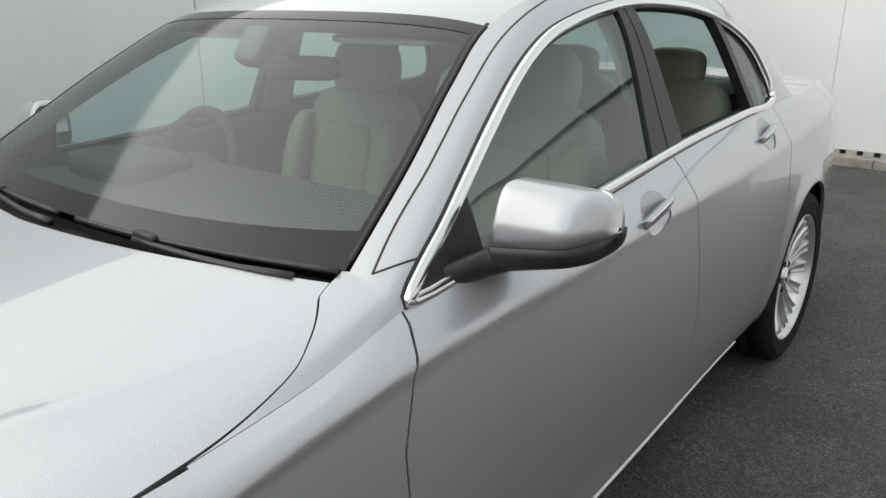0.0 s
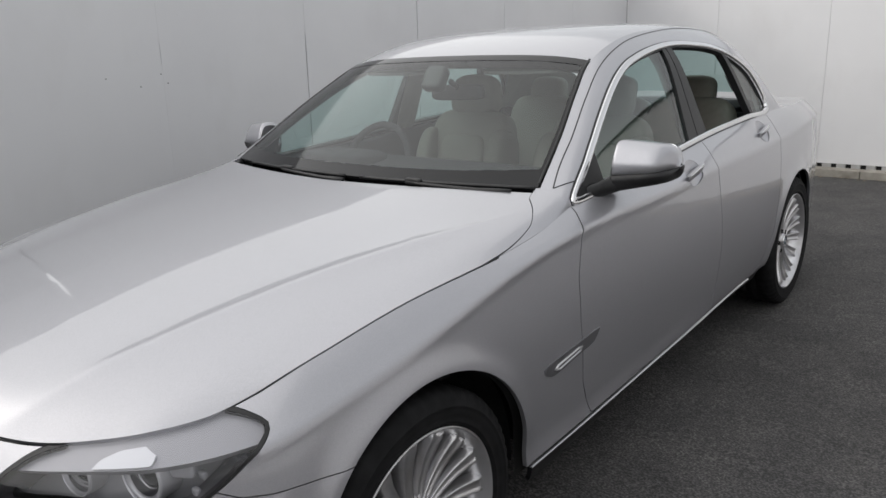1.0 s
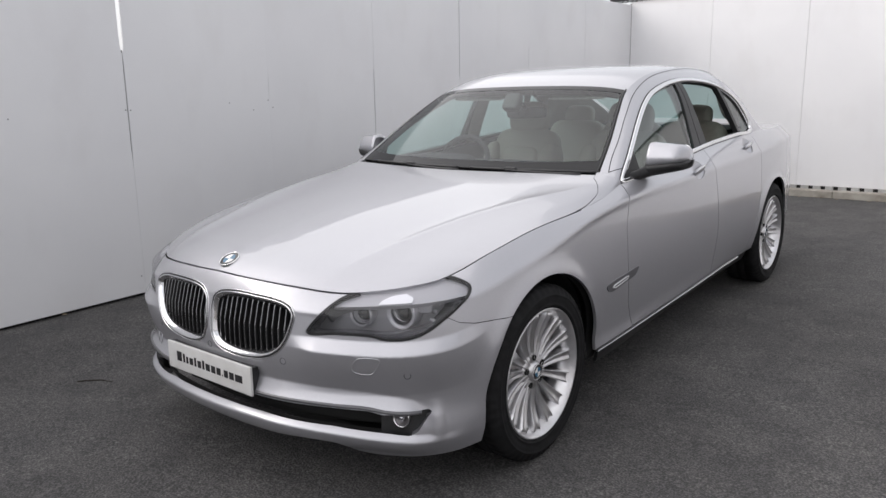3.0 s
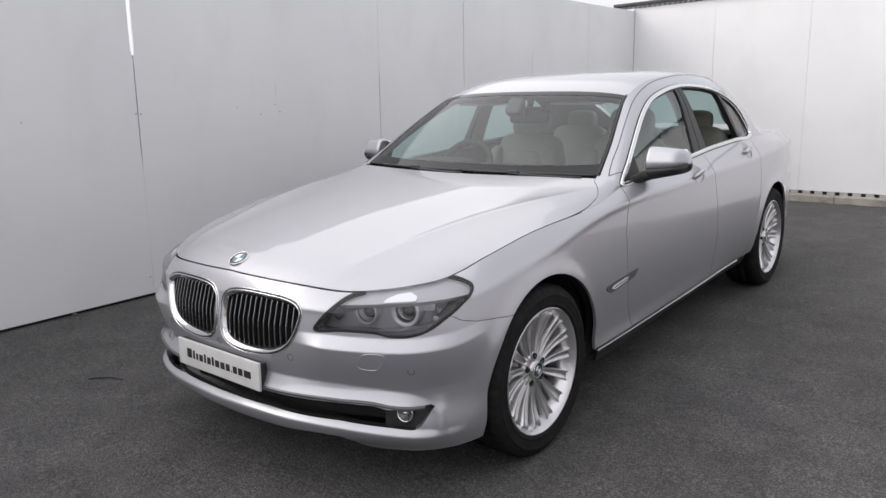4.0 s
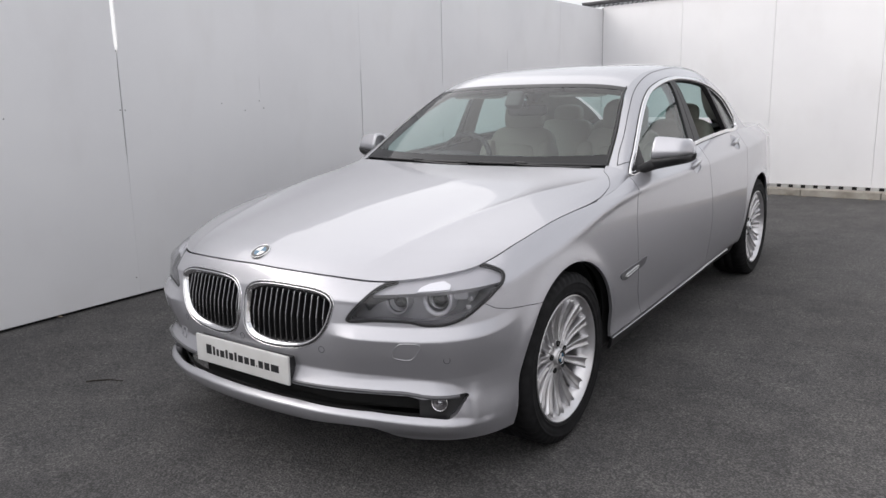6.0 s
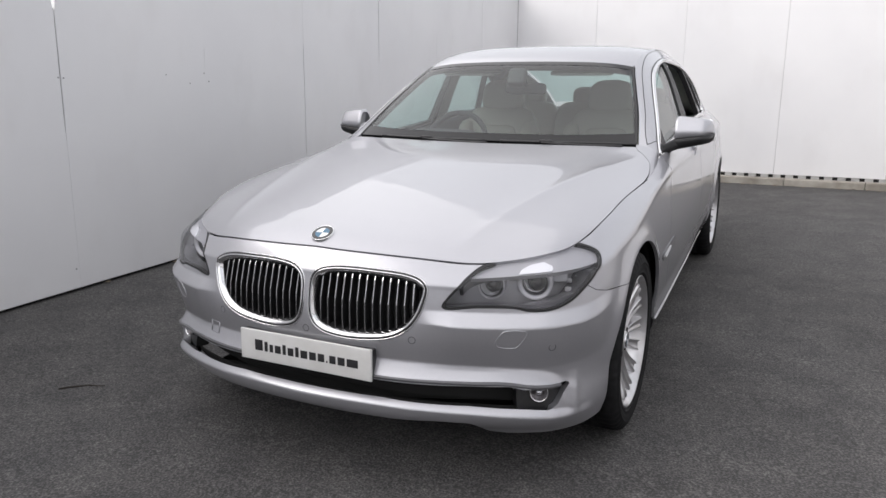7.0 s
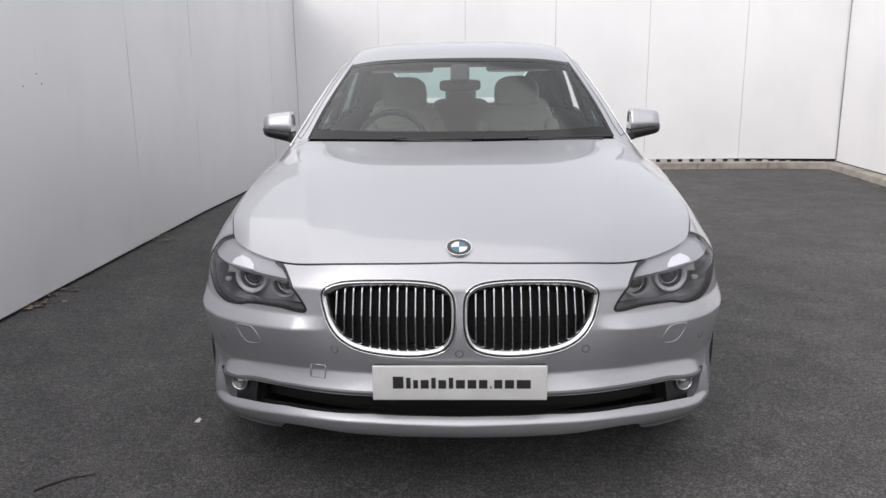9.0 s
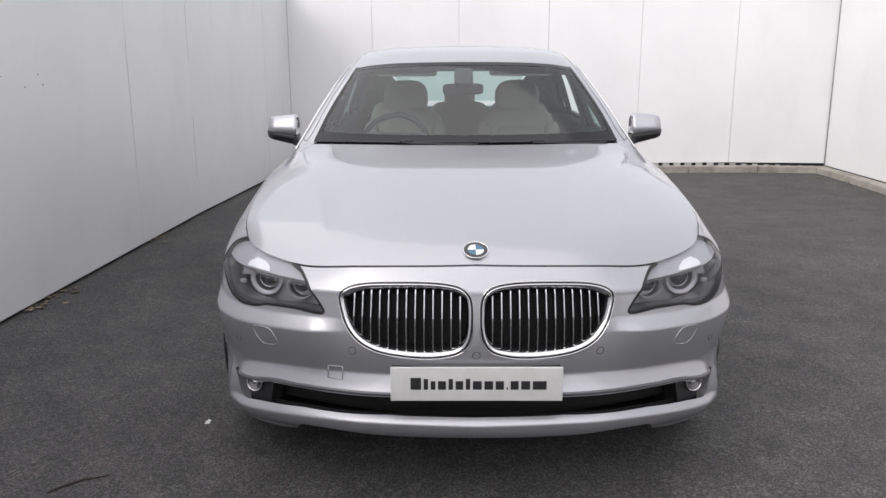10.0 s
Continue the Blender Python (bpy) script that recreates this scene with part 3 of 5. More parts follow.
def frame_side(q, t):
    """Side of the cabin between the belt (t = 0) and the roof rail (t = 1)."""
    q, t = np.broadcast_arrays(np.asarray(q, float), np.asarray(t, float))
    k = hermite(q, TOP)
    x, y, z = k[..., 0], k[..., 1], k[..., 2]
    b = edge_top(wy(y))
    zz = b[..., 2] + (z - b[..., 2]) * t
    lean = np.minimum(.38, (b[..., 0] - x) / np.maximum(z - b[..., 2], .02) * .9)
    rest = b[..., 0] - lean * (z - b[..., 2]) - x
    bend = 2.6 + 4.4 * np.clip((z - b[..., 2]) / .22, 0, 1)
    back = np.clip((y - 2.72) / .45, 0, 1)
    back = back * back * (3 - 2 * back)
    bend = bend + (.5 - bend) * back       # the rear pillar falls inwards
    return np.stack([b[..., 0] - lean * (zz - b[..., 2]) - rest * np.clip(t, 0, 2)**bend, y + 0 * t, zz], -1)


A_FOOT = .90  # where the windscreen's foot ends and the pillar's begins
HOOD_MID = [(0, -.785, .815), (.045, -.733, .849), (.12, -.62, .8835), (.21, -.48, .913), (.3, -.34, .9375), (.42, -.155, .9655), (.55, .04, .9895), (.67, .22, 1.0075), (.8, .40, 1.0225), (1, .655, 1.043)]


def hood(s, t):
    """Bonnet and the tops of the wings' inner ends: s = -1..1 across, t = 0 nose to 1 windscreen."""
    s, t = np.broadcast_arrays(np.asarray(s, float), np.asarray(t, float))
    a = np.abs(s)
    C = hermite(t, HOOD_MID)
    C = np.stack([0 * t, C[..., 0], C[..., 1]], -1)
    E = edge_top(HOOD_CORNER + (BELT_START - HOOD_CORNER) * t)
    F = edge_top(HOOD_CORNER * a)
    B = np.where((a < A_FOOT)[..., None], top(np.minimum(a / A_FOOT, 1), np.zeros_like(a)), frame_side(np.zeros_like(a), np.clip((1 - a) / (1 - A_FOOT), 0, 1)))
    res = np.empty(s.shape + (3,))
    for i, f in ((0, a), (1, a**1.6), (2, .5 * a**2 + .5 * a**4)):
        c0, c1 = C[..., i], E[..., i]
        ft, bt = F[..., i], B[..., i]
        cf, ef = hermite(np.zeros(1), HOOD_MID)[0], edge_top(np.array([HOOD_CORNER]))[0]
        cb, eb = hermite(np.ones(1), HOOD_MID)[0], edge_top(np.array([BELT_START]))[0]
        p00 = 0 if i == 0 else cf[i - 1]
        p10 = 0 if i == 0 else cb[i - 1]
        res[..., i] = (1 - f) * c0 + f * c1 + (1 - t)**3 * (ft - (1 - f) * p00 - f * ef[i]) + t**3 * (bt - (1 - f) * p10 - f * eb[i])
    ridge = .462 + .385 * t
    rise = np.clip(t / .12, 0, 1) * np.clip((.90 - t) / .26, 0, 1)
    off = np.abs(res[..., 0]) - ridge
    res[..., 2] += .016 * rise * np.exp(-np.abs(off) / np.where(off < 0, .070, .12 - .07 * t))
    res[..., 0] *= np.sign(s) + (s == 0)
    return res


def boot(s, t):
    """Boot lid between the rear window and the tail."""
    s, t = np.broadcast_arrays(np.asarray(s, float), np.asarray(t, float))
    a = np.abs(s)
    E = edge_top(wy(3.58) + (5.55 - wy(3.58)) * t)
    F = top(a, np.full_like(a, Q_END))
    B = edge_top(W_END - (W_END - 5.55) * a)
    C = np.stack([0 * t, 3.68 + (4.075 - 3.68) * t, 1.068 - .035 * t], -1)
    e0, e1 = edge_top(np.array([wy(3.58)]))[0], edge_top(np.array([5.55]))[0]
    c0, c1 = np.array([0, 3.68, 1.068]), np.array([0, 4.075, 1.033])
    f = a[..., None]
    F = F * (1 - f**6) + e0 * f**6
    tt = t[..., None]
    P = (1 - f) * C + f * E + (1 - tt) * F + tt * B - ((1 - f) * (1 - tt) * c0 + (1 - f) * tt * c1 + f * (1 - tt) * e0 + f * tt * e1)
    P[..., 0] *= np.sign(s) + (s == 0)
    return P


# outlines on the shell (length along the outline, height)
LAMP = round_poly([(.485, .660), (.530, .722), (.605, .776), (.72, .80), (.86, .818), (1.00, .828), (1.08, .818), (1.122, .787), (1.045, .735), (.975, .697), (.905, .660), (.835, .643), (.765, .644), (.715, .656), (.60, .661)])
KIDNEY = round_poly([(.016, .72), (.011, .66), (.016, .603), (.036, .567), (.073, .547), (.146, .537), (.246, .542), (.318, .557), (.373, .587), (.409, .631), (.428, .678), (.436, .713), (.428, .735), (.400, .751), (.346, .762), (.255, .767), (.146, .768), (.073, .761), (.036, .747)])
INTAKE = [(.77, .312), (.84, .303), (.868, .318), (.918, .384), (.905, .391), (.75, .388), (.70, .402), (.57, .408), (.275, .412)]
INTAKE = [(0, .345), (.28, .347), (.57, .334)] + INTAKE + [(0, .414)] + [(-w, z) for w, z in INTAKE[::-1]] + [(-.57, .334), (-.28, .347)]
# door outlines on the flank (y, z)
DOOR_F = [(.79, 1.02), (.805, .985), (.762, .93), (.718, .80), (.715, .66), (.74, .45), (.80, .318), (1.885, .318), (1.915, .60), (1.905, .80), (1.895, 1.06)]
DOOR_R = [(1.895, 1.06), (1.905, .80), (1.915, .60), (1.885, .318), (2.46, .318), (2.56, .36), (2.655, .50), (2.715, .68), (2.755, .85), (2.775, .98), (2.79, 1.09)]
WINDOWS = round_poly([(.815, .995), (.975, 1.099), (1.178, 1.224), (1.375, 1.328), (1.56, 1.392), (1.85, 1.435), (2.12, 1.437), (2.47, 1.396), (2.74, 1.294), (2.845, 1.165), (2.84, 1.078), (2.5, 1.073), (2.0, 1.058), (1.5, 1.026), (1.1, 1.006)], 6)
GAP = .0022
HANDLES = ((1.665, .955), (2.585, 1.005))


def on_flank(poly, sign, d=0.0):
    """Keep inside (sign 1) or outside (-1) an outline in (y, z), drawn in by d."""
    return lambda U, V, P: sign * poly_distance(P[:, 1], P[:, 2], poly) - d


def on_shell(poly, sign, d=0.0):
    return lambda U, V, P: sign * poly_distance(np.abs(U), P[:, 2], poly) - d


def off_arch(c, grow=0.0):
    return lambda U, V, P: np.where(P[:, 2] > c[1], np.hypot(P[:, 1] - c[0], P[:, 2] - c[1]), np.abs(P[:, 1] - c[0])) - c[2] - grow


def cup_hole(i):
    y, z = HANDLES[i]
    return lambda U, V, P: (np.hypot((P[:, 1] - y) / .075, (P[:, 2] - z - .10 * (P[:, 1] - y)) / .046) - 1) * .05


def steps(a, b, d):
    return np.linspace(a, b, max(2, int(round(abs(b - a) / d)) + 1))


car = empty("car", None, SLOPE)
tagged(car, "silver saloon car with closed bonnet, standing on the tarmac", "car")
VS = steps(0, 1, .016)

# ---- the car: outer panels ----
def band_bulge(U, z):
    """Out-standing bar above the intake and lip below it."""
    a = np.abs(U)
    fade = np.clip((.93 - a) / .10, 0, 1)
    fade = fade * fade * (3 - 2 * fade)
    crown = hermite(a, [(0, .480), (.3, .478), (.55, .470), (.72, .455), (.84, .430), (.95, .385), (1.4, .36)])[..., 0]
    bar = np.clip((crown - z) / .055, 0, 1) * np.clip((z - .36) / .02, 0, 1)
    low = hermite(a, [(0, .345), (.3, .347), (.57, .334), (.77, .312), (.9, .300), (1.4, .30)])[..., 0]
    dz = z - low + .021
    lip = np.clip(np.where(dz > 0, 1 - dz / .021, 1 + dz / .07), 0, 1)
    blade = np.exp(-((a - .935) / .022) ** 2) * np.clip((z - .27) / .03, 0, 1) * np.clip((.425 - z) / .06, 0, 1)
    over = z - hermite(a, [(0, .62), (.42, .61), (.6, .602), (.84, .596), (.96, .602), (1.2, .63), (1.4, .63)])[..., 0]
    lamp = np.clip(np.minimum(1 - over / .042, 1 + over / .15), 0, 1) * np.clip((a - .40) / .12, 0, 1) * np.clip((1.14 - a) / .2, 0, 1)
    return .030 * bar * fade + .020 * lip * np.clip((1.05 - a) / .2, 0, 1) + .026 * lamp + .012 * blade


def bumper_surface(u, v):
    p = shell(u, v)
    n = normals(shell, np.asarray(u, float), np.asarray(v, float))
    return p + n * band_bulge(np.asarray(u, float), p[..., 2])[..., None]


def bottom_edge(U, V, P):
    a = np.abs(U)
    return P[:, 2] - hermite(a, [(0, .272), (.30, .274), (.53, .277), (.585, .268), (.63, .230), (.69, .212), (.8, .206), (1.0, .204), (1.2, .21), (1.5, .22)])[:, 0]


def wing_line(U, V, P):
    """Positive on the wing's side of the joint with the bumper."""
    y, z = P[:, 1], P[:, 2]
    line = np.interp(y, [-.52, -.46, -.40, -.25, .2], [.72, .682, .667, .652, .64])
    return np.where(y > -.10, 1.0, np.minimum(z - line, (y + .60) * 2))


part("front_bumper", *trimmed(steps(-1.33, 1.33, .0125), steps(0, 1, .008), bumper_surface, [
    bottom_edge, on_shell(LAMP, -1, .001), on_shell(KIDNEY, -1, .001),
    lambda U, V, P: -poly_distance(U, P[:, 2], INTAKE),
    lambda U, V, P: -wing_line(U, V, P) - .0013, off_arch(ARCH_F),
    lambda U, V, P: (1 - V) - .003], flange=.03), PAINT, car, "silver front bumper with a wide lower intake")

for sx in (1, -1):
    part("wing", *trimmed(steps(.85, 2.36, .0125), VS, shell, [
        lambda U, V, P: wing_line(U, V, P) - .0013, on_shell(LAMP, -1, .001), off_arch(ARCH_F), on_flank(DOOR_F, -1, GAP),
        lambda U, V, P: .805 - P[:, 1] + np.minimum(0, P[:, 2] - .5) * 0, lambda U, V, P: np.where(P[:, 1] > .40, 1.0, (1 - V) - .003),
        lambda U, V, P: np.where(P[:, 1] > .40, P[:, 2] - .318, 1.0)], sx=sx), PAINT, car)
    part("front_door", *trimmed(steps(2.15, 3.45, .0125), VS, shell, [on_flank(DOOR_F, 1, GAP), cup_hole(0)], sx=sx), PAINT, car)
    part("rear_door", *trimmed(steps(3.35, 4.33, .0125), VS, shell, [on_flank(DOOR_R, 1, GAP), off_arch(ARCH_R, .0), cup_hole(1)], sx=sx), PAINT, car)
    part("sill", *trimmed(steps(1.85, 4.25, .02), steps(0, .3, .012), shell, [
        lambda U, V, P: .312 - P[:, 2], lambda U, V, P: P[:, 2] - .235, off_arch(ARCH_F, .04), off_arch(ARCH_R, .02)], offset=-.012, sx=sx), BLACK, car)
    part("rear_quarter", *trimmed(steps(3.9, W_END, .02), VS, shell, [
        on_flank(DOOR_R, -1, GAP), off_arch(ARCH_R), lambda U, V, P: P[:, 1] - 2.45, lambda U, V, P: np.where(P[:, 1] < 2.7, P[:, 2] - .318, 1.0)], sx=sx), PAINT, car)

# bonnet: its edge follows the wing top, then turns in to the windscreen
HOOD_EDGE = [(0, 1.0), (.66, 1.0), (.74, .990), (.80, .973), (.85, .952), (.875, .935), (.905, .918), (.955, .895), (1, .885)]


def hood_edge(U, V, P):
    return hermite(V, HOOD_EDGE)[:, 0] - np.abs(U)


def hood_gap(V):
    return np.interp(V, [0, .66, .75, .85, 1], [.0035, .003, .0022, .0012, .0008])


_ss = np.unique(np.concatenate([steps(-1, 1, .014), steps(.85, 1, .006), -steps(.85, 1, .006)]))
part("bonnet", *trimmed(_ss, steps(0, 1, .009), hood, [
    lambda U, V, P: hood_edge(U, V, P) - hood_gap(V), lambda U, V, P: V - .0035, lambda U, V, P: .945 + .03 * np.abs(U) - V], flange=.02), PAINT, car, "long silver bonnet with two soft ridges")
for sx in (1, -1):
    part("wing_top", *trimmed(steps(.8, 1, .004), steps(.66, 1.0, .008), hood, [lambda U, V, P: -hood_edge(U, V, P) - hood_gap(V)], sx=sx), PAINT, car)
part("roof", *trimmed(steps(-1, 1, .025), steps(Q_SCREEN + .02, Q_REAR, .03), top, []), PAINT, car, "plain silver roof")
part("boot_lid", *trimmed(steps(-1, 1, .04), steps(0, 1, .06), boot, []), PAINT, car)
for sx in (1, -1):
    part("roof_side", *trimmed(np.unique(np.concatenate([steps(0, 1.2, .012), steps(1.2, Q_END, .02)])), steps(0, 1, .02), frame_side, [on_flank(WINDOWS, -1, .0)], sx=sx, flange=.03), PAINT, car)
    # dark joint between the side of the cabin and the roof
    qq = steps(.025, Q_END - .2, .03)
    tt = hermite(qq, [(0, .83), (.1, .885), (.4, .925), (1, .947), (1.35, .966), (Q_END, .975)])[:, 0]
    part("roof_joint", *ring(np.stack([qq, tt], -1), frame_side, [(-.0022, .0004), (-.0014, .0012), (.0014, .0012), (.0022, .0004)], sx=sx, closed=False), BLACK, car)
    part("pillar_joint", *ring(np.stack([steps(.026, .165, .014), .845 - 2.4 * (steps(.026, .165, .014) - .026)], -1), frame_side, [(-.002, .0005), (-.0012, .0016), (.0012, .0016), (.002, .0005)], sx=sx, closed=False), BLACK, car)

# dark inner body, so that the joints open onto darkness
part("inner_body", *trimmed(steps(-W_END + .01, W_END - .01, .05), steps(.05, .93, .06), lambda u, v: shell(np.abs(u), v) * np.stack([np.where(u < 0, -1.0, 1.0), 1 + 0 * u, 1 + 0 * u], -1), [
    off_arch(ARCH_F), off_arch(ARCH_R), on_shell(LAMP, -1, .004), on_shell(KIDNEY, -1, .004), lambda U, V, P: -poly_distance(U, P[:, 2], INTAKE) - .004], offset=-.045, flange=0), DARK, car)
part("floor_pan", *box(-.66, .66, -.56, 3.95, .16, .22, .01), DARK, car)
part("engine_cover", *box(-.72, .72, -.45, .55, .55, .74, .03), DARK, car)
for sx in (1, -1):
    for c in (ARCH_F, ARCH_R):
        n = 24
        pts = [(c[0] + (c[2] + .012) * math.cos(math.pi * i / n), c[1] + (c[2] + .012) * math.sin(math.pi * i / n)) for i in range(n + 1)]
        pts = [(pts[0][0], .31)] + pts + [(pts[-1][0], .31)]
        verts = [(sx * x, y, z) for y, z in pts for x in (.885, .60)] + [(sx * .60, c[0], c[1])]
        faces = [[2 * i, 2 * i + 2, 2 * i + 3, 2 * i + 1] for i in range(len(pts) - 1)]
        faces += [[2 * i + 1, 2 * i + 3, len(verts) - 1] for i in range(len(pts) - 1)]
        part("arch_liner", verts, faces, BLACK, car)

# ---- the car: glass ----
part("windscreen", *trimmed(steps(-.985, .985, .03), steps(.0, Q_SCREEN + .01, .03), top, [], flange=.004), SCREEN, car, "greenish windscreen").visible_shadow = False
part("screen_border", *trimmed(steps(-.99, .99, .0125), steps(.0, Q_SCREEN + .02, .0125), top, [
    lambda U, V, P: -np.minimum(np.minimum((1 - np.abs(U)) * .75 - .022, (V - .075 - .05 * np.abs(U) ** 4) * .7), (Q_SCREEN - .045 - V) * .7)], offset=.0012, flange=.035), FRIT, car, "black border of the windscreen")
for sx in (1, -1):
    _q = steps(.03, Q_SCREEN + .04, .03)
    part("screen_trim", *ring(np.stack([np.full(len(_q), .987), _q], -1), top, [(-.0045, -.003), (-.0035, .002), (.0035, .002), (.0045, -.003)], sx=sx, closed=False), BLACK, car)
part("rear_window", *trimmed(steps(-.97, .97, .05), steps(Q_REAR + .02, Q_END - .1, .05), top, [], flange=.004), PANE, car).visible_shadow = False


def glass_side(name, keep, sx, drop=0):
    part(name, *trimmed(steps(0, 3.3, .03), steps(0.0, 1, .03), frame_side, [on_flank(WINDOWS, 1, .006), keep], offset=-.012, flange=.004, sx=sx), PANE, car).visible_shadow = False


def pillar_line(U, V, P, y0, y1, z0=1.04, z1=1.43):
    """Distance behind the slanting line from (y0, z0) to (y1, z1)."""
    return P[:, 1] - (y0 + (y1 - y0) * (P[:, 2] - z0) / (z1 - z0))


for sx in (1, -1):
    glass_side("front_side_window", lambda U, V, P: -pillar_line(U, V, P, 1.81, 1.88), sx)
    if sx < 0:
        glass_side("rear_side_window", lambda U, V, P: np.minimum(pillar_line(U, V, P, 1.98, 1.94), -pillar_line(U, V, P, 2.64, 2.49)), sx)
    glass_side("quarter_window", lambda U, V, P: pillar_line(U, V, P, 2.62, 2.47), sx)
    part("centre_pillar", *trimmed(steps(1.2, 2.2, .02), steps(0, 1, .03), frame_side, [on_flank(WINDOWS, 1, .004), lambda U, V, P: pillar_line(U, V, P, 1.79, 1.865),
        lambda U, V, P: -pillar_line(U, V, P, 1.885, 1.90)], offset=-.004, flange=.03, sx=sx), BLACK, car)
    part("centre_pillar", *trimmed(steps(1.2, 2.3, .02), steps(0, 1, .03), frame_side, [on_flank(WINDOWS, 1, .004), lambda U, V, P: pillar_line(U, V, P, 1.892, 1.906),
        lambda U, V, P: -pillar_line(U, V, P, 1.995, 1.955)], offset=-.004, flange=.03, sx=sx), BLACK, car)
    part("quarter_pillar", *trimmed(steps(2.0, 3.0, .02), steps(0, 1, .03), frame_side, [on_flank(WINDOWS, 1, .004), lambda U, V, P: pillar_line(U, V, P, 2.605, 2.455),
        lambda U, V, P: -pillar_line(U, V, P, 2.645, 2.50)], offset=-.004, flange=.03, sx=sx), BLACK, car)
    # dark rubber and bright surround of the side windows
    part("window_seal", *trimmed(steps(0, 3.3, .0125), steps(0, 1, .02), frame_side, [on_flank(WINDOWS, 1, .003), lambda U, V, P: .017 - poly_distance(P[:, 1], P[:, 2], WINDOWS)], offset=-.006, flange=.02, sx=sx), BLACK, car)


def side_at(y, z):
    """Running numbers on the side of the cabin for places (y, z)."""
    k = np.array(TOP)
    q = np.interp(y, k[:, 2], k[:, 0])
    for _ in range(6):
        yy = hermite(q, TOP)[:, 1]
        q = q + (y - yy) / 1.0 * .9
    b, r = edge_top(wy(y))[:, 2], hermite(q, TOP)[:, 2]
    return np.stack([q, (z - b) / (r - b)], -1)


for sx in (1, -1):
    uv = side_at(WINDOWS[:, 0], WINDOWS[:, 1])
    part("window_gap", *ring(uv, frame_side, [(.010, .0004), (.008, .0016), (.003, .0016)], sx=sx), BLACK, car)
    part("window_surround", *ring(uv, frame_side, [(.004, -.004), (.0035, .006), (.001, .0085), (-.016, .0085), (-.019, .006), (-.020, -.008)], sx=sx), CHROME, car, "bright metal window surround")


# ---- the car: nose ----
def dot_at(w, z):
    """Place, normal and frame on the shell at length w and height z."""
    zb, zt = shell(np.array([w]), np.array([0.0]))[0][2], shell(np.array([w]), np.array([1.0]))[0][2]
    v = np.array([(z - zb) / (zt - zb)])
    p, n = shell(np.array([w]), v)[0], normals(shell, np.array([w]), v)[0]
    return Vector(p), Vector(n)


def v_of(w, z):
    b, t = shell(w, np.zeros_like(w))[..., 2], shell(w, np.ones_like(w))[..., 2]
    return (z - b) / (t - b)


def outline(poly):
    return np.stack([poly[:, 0], v_of(poly[:, 0], poly[:, 1])], -1)


def disc_on(p, n, profile, k=24):
    """Turned profile (out of the surface, radius) standing on p along n."""
    m = Matrix.Translation(p) @ n.to_track_quat("X", "Z").to_matrix().to_4x4()
    return moved(lathe(profile, k), m)


for sx in (1, -1):
    grille = empty("kidney_grille", car)
    grille["label"] = "chrome framed grille with black slats"
    part("frame", *ring(outline(KIDNEY), shell, [(.004, -.02), (.004, .002), (.0025, .0035), (.0005, .003), (.0, .0)], sx=sx), CHROME, grille)
    part("groove", *ring(outline(KIDNEY), shell, [(.001, .0005), (-.0055, .0005)], sx=sx), BLACK, grille)
    part("inner_frame", *ring(outline(KIDNEY), shell, [(-.005, -.001), (-.006, .0035), (-.009, .004), (-.014, -.003), (-.018, -.014)], sx=sx), CHROME, grille, "bright chrome inner frame")
    part("liner", *ring(outline(KIDNEY), shell, [(-.0175, -.013), (-.020, -.030), (-.020, -.052)], sx=sx), BLACK, grille)
    # near-black sheet stands in for the shaded depth behind the slats
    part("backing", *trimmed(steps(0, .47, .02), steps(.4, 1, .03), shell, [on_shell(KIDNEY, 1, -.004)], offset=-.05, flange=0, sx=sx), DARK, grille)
    for i in range(13):
        w = .050 + i * .0279
        zz = np.linspace(.53, .78, 80)
        ok = poly_distance(np.full(80, w), zz, KIDNEY) > .017
        if ok.sum() < 3:
            continue
        zk = .658       # the slats lean back above this height
        zz = np.concatenate([np.linspace(zz[ok].min() - .004, zk, 5), np.linspace(zk + .002, zz[ok].max() + .004, 5)])
        ww = np.full(10, w)
        vv = v_of(ww, zz)
        p, n = shell(ww, vv), normals(shell, ww, vv)
        verts = []
        for a, b in zip(p, n):
            a = a + np.array([0, .11 * max(0, a[2] - zk) + .06 * max(0, zk - a[2]) + .004, 0])
            for dx, dn in ((-.0026, -.040), (-.0026, -.011), (-.0016, -.008), (.0016, -.008), (.0026, -.011), (.0026, -.040)):
                verts.append((sx * (a[0] + dx), a[1] + b[1] * dn, a[2] + b[2] * dn * .3))
        faces = [[r * 6 + c, r * 6 + c + 1, r * 6 + c + 7, r * 6 + c + 6] for r in range(9) for c in range(5)]
        ob = part("slat", verts, [f[::sx] for f in faces], [BLACK, SLATMETAL], grille, smooth=False)
        for k, f in enumerate(ob.data.polygons):
            f.material_index = 1 if k % 5 == 2 else 0

def intake_top(U):
    return np.interp(np.abs(U), [0, .275, .57, .70, .75, .82], [.414, .412, .408, .402, .392, .386])


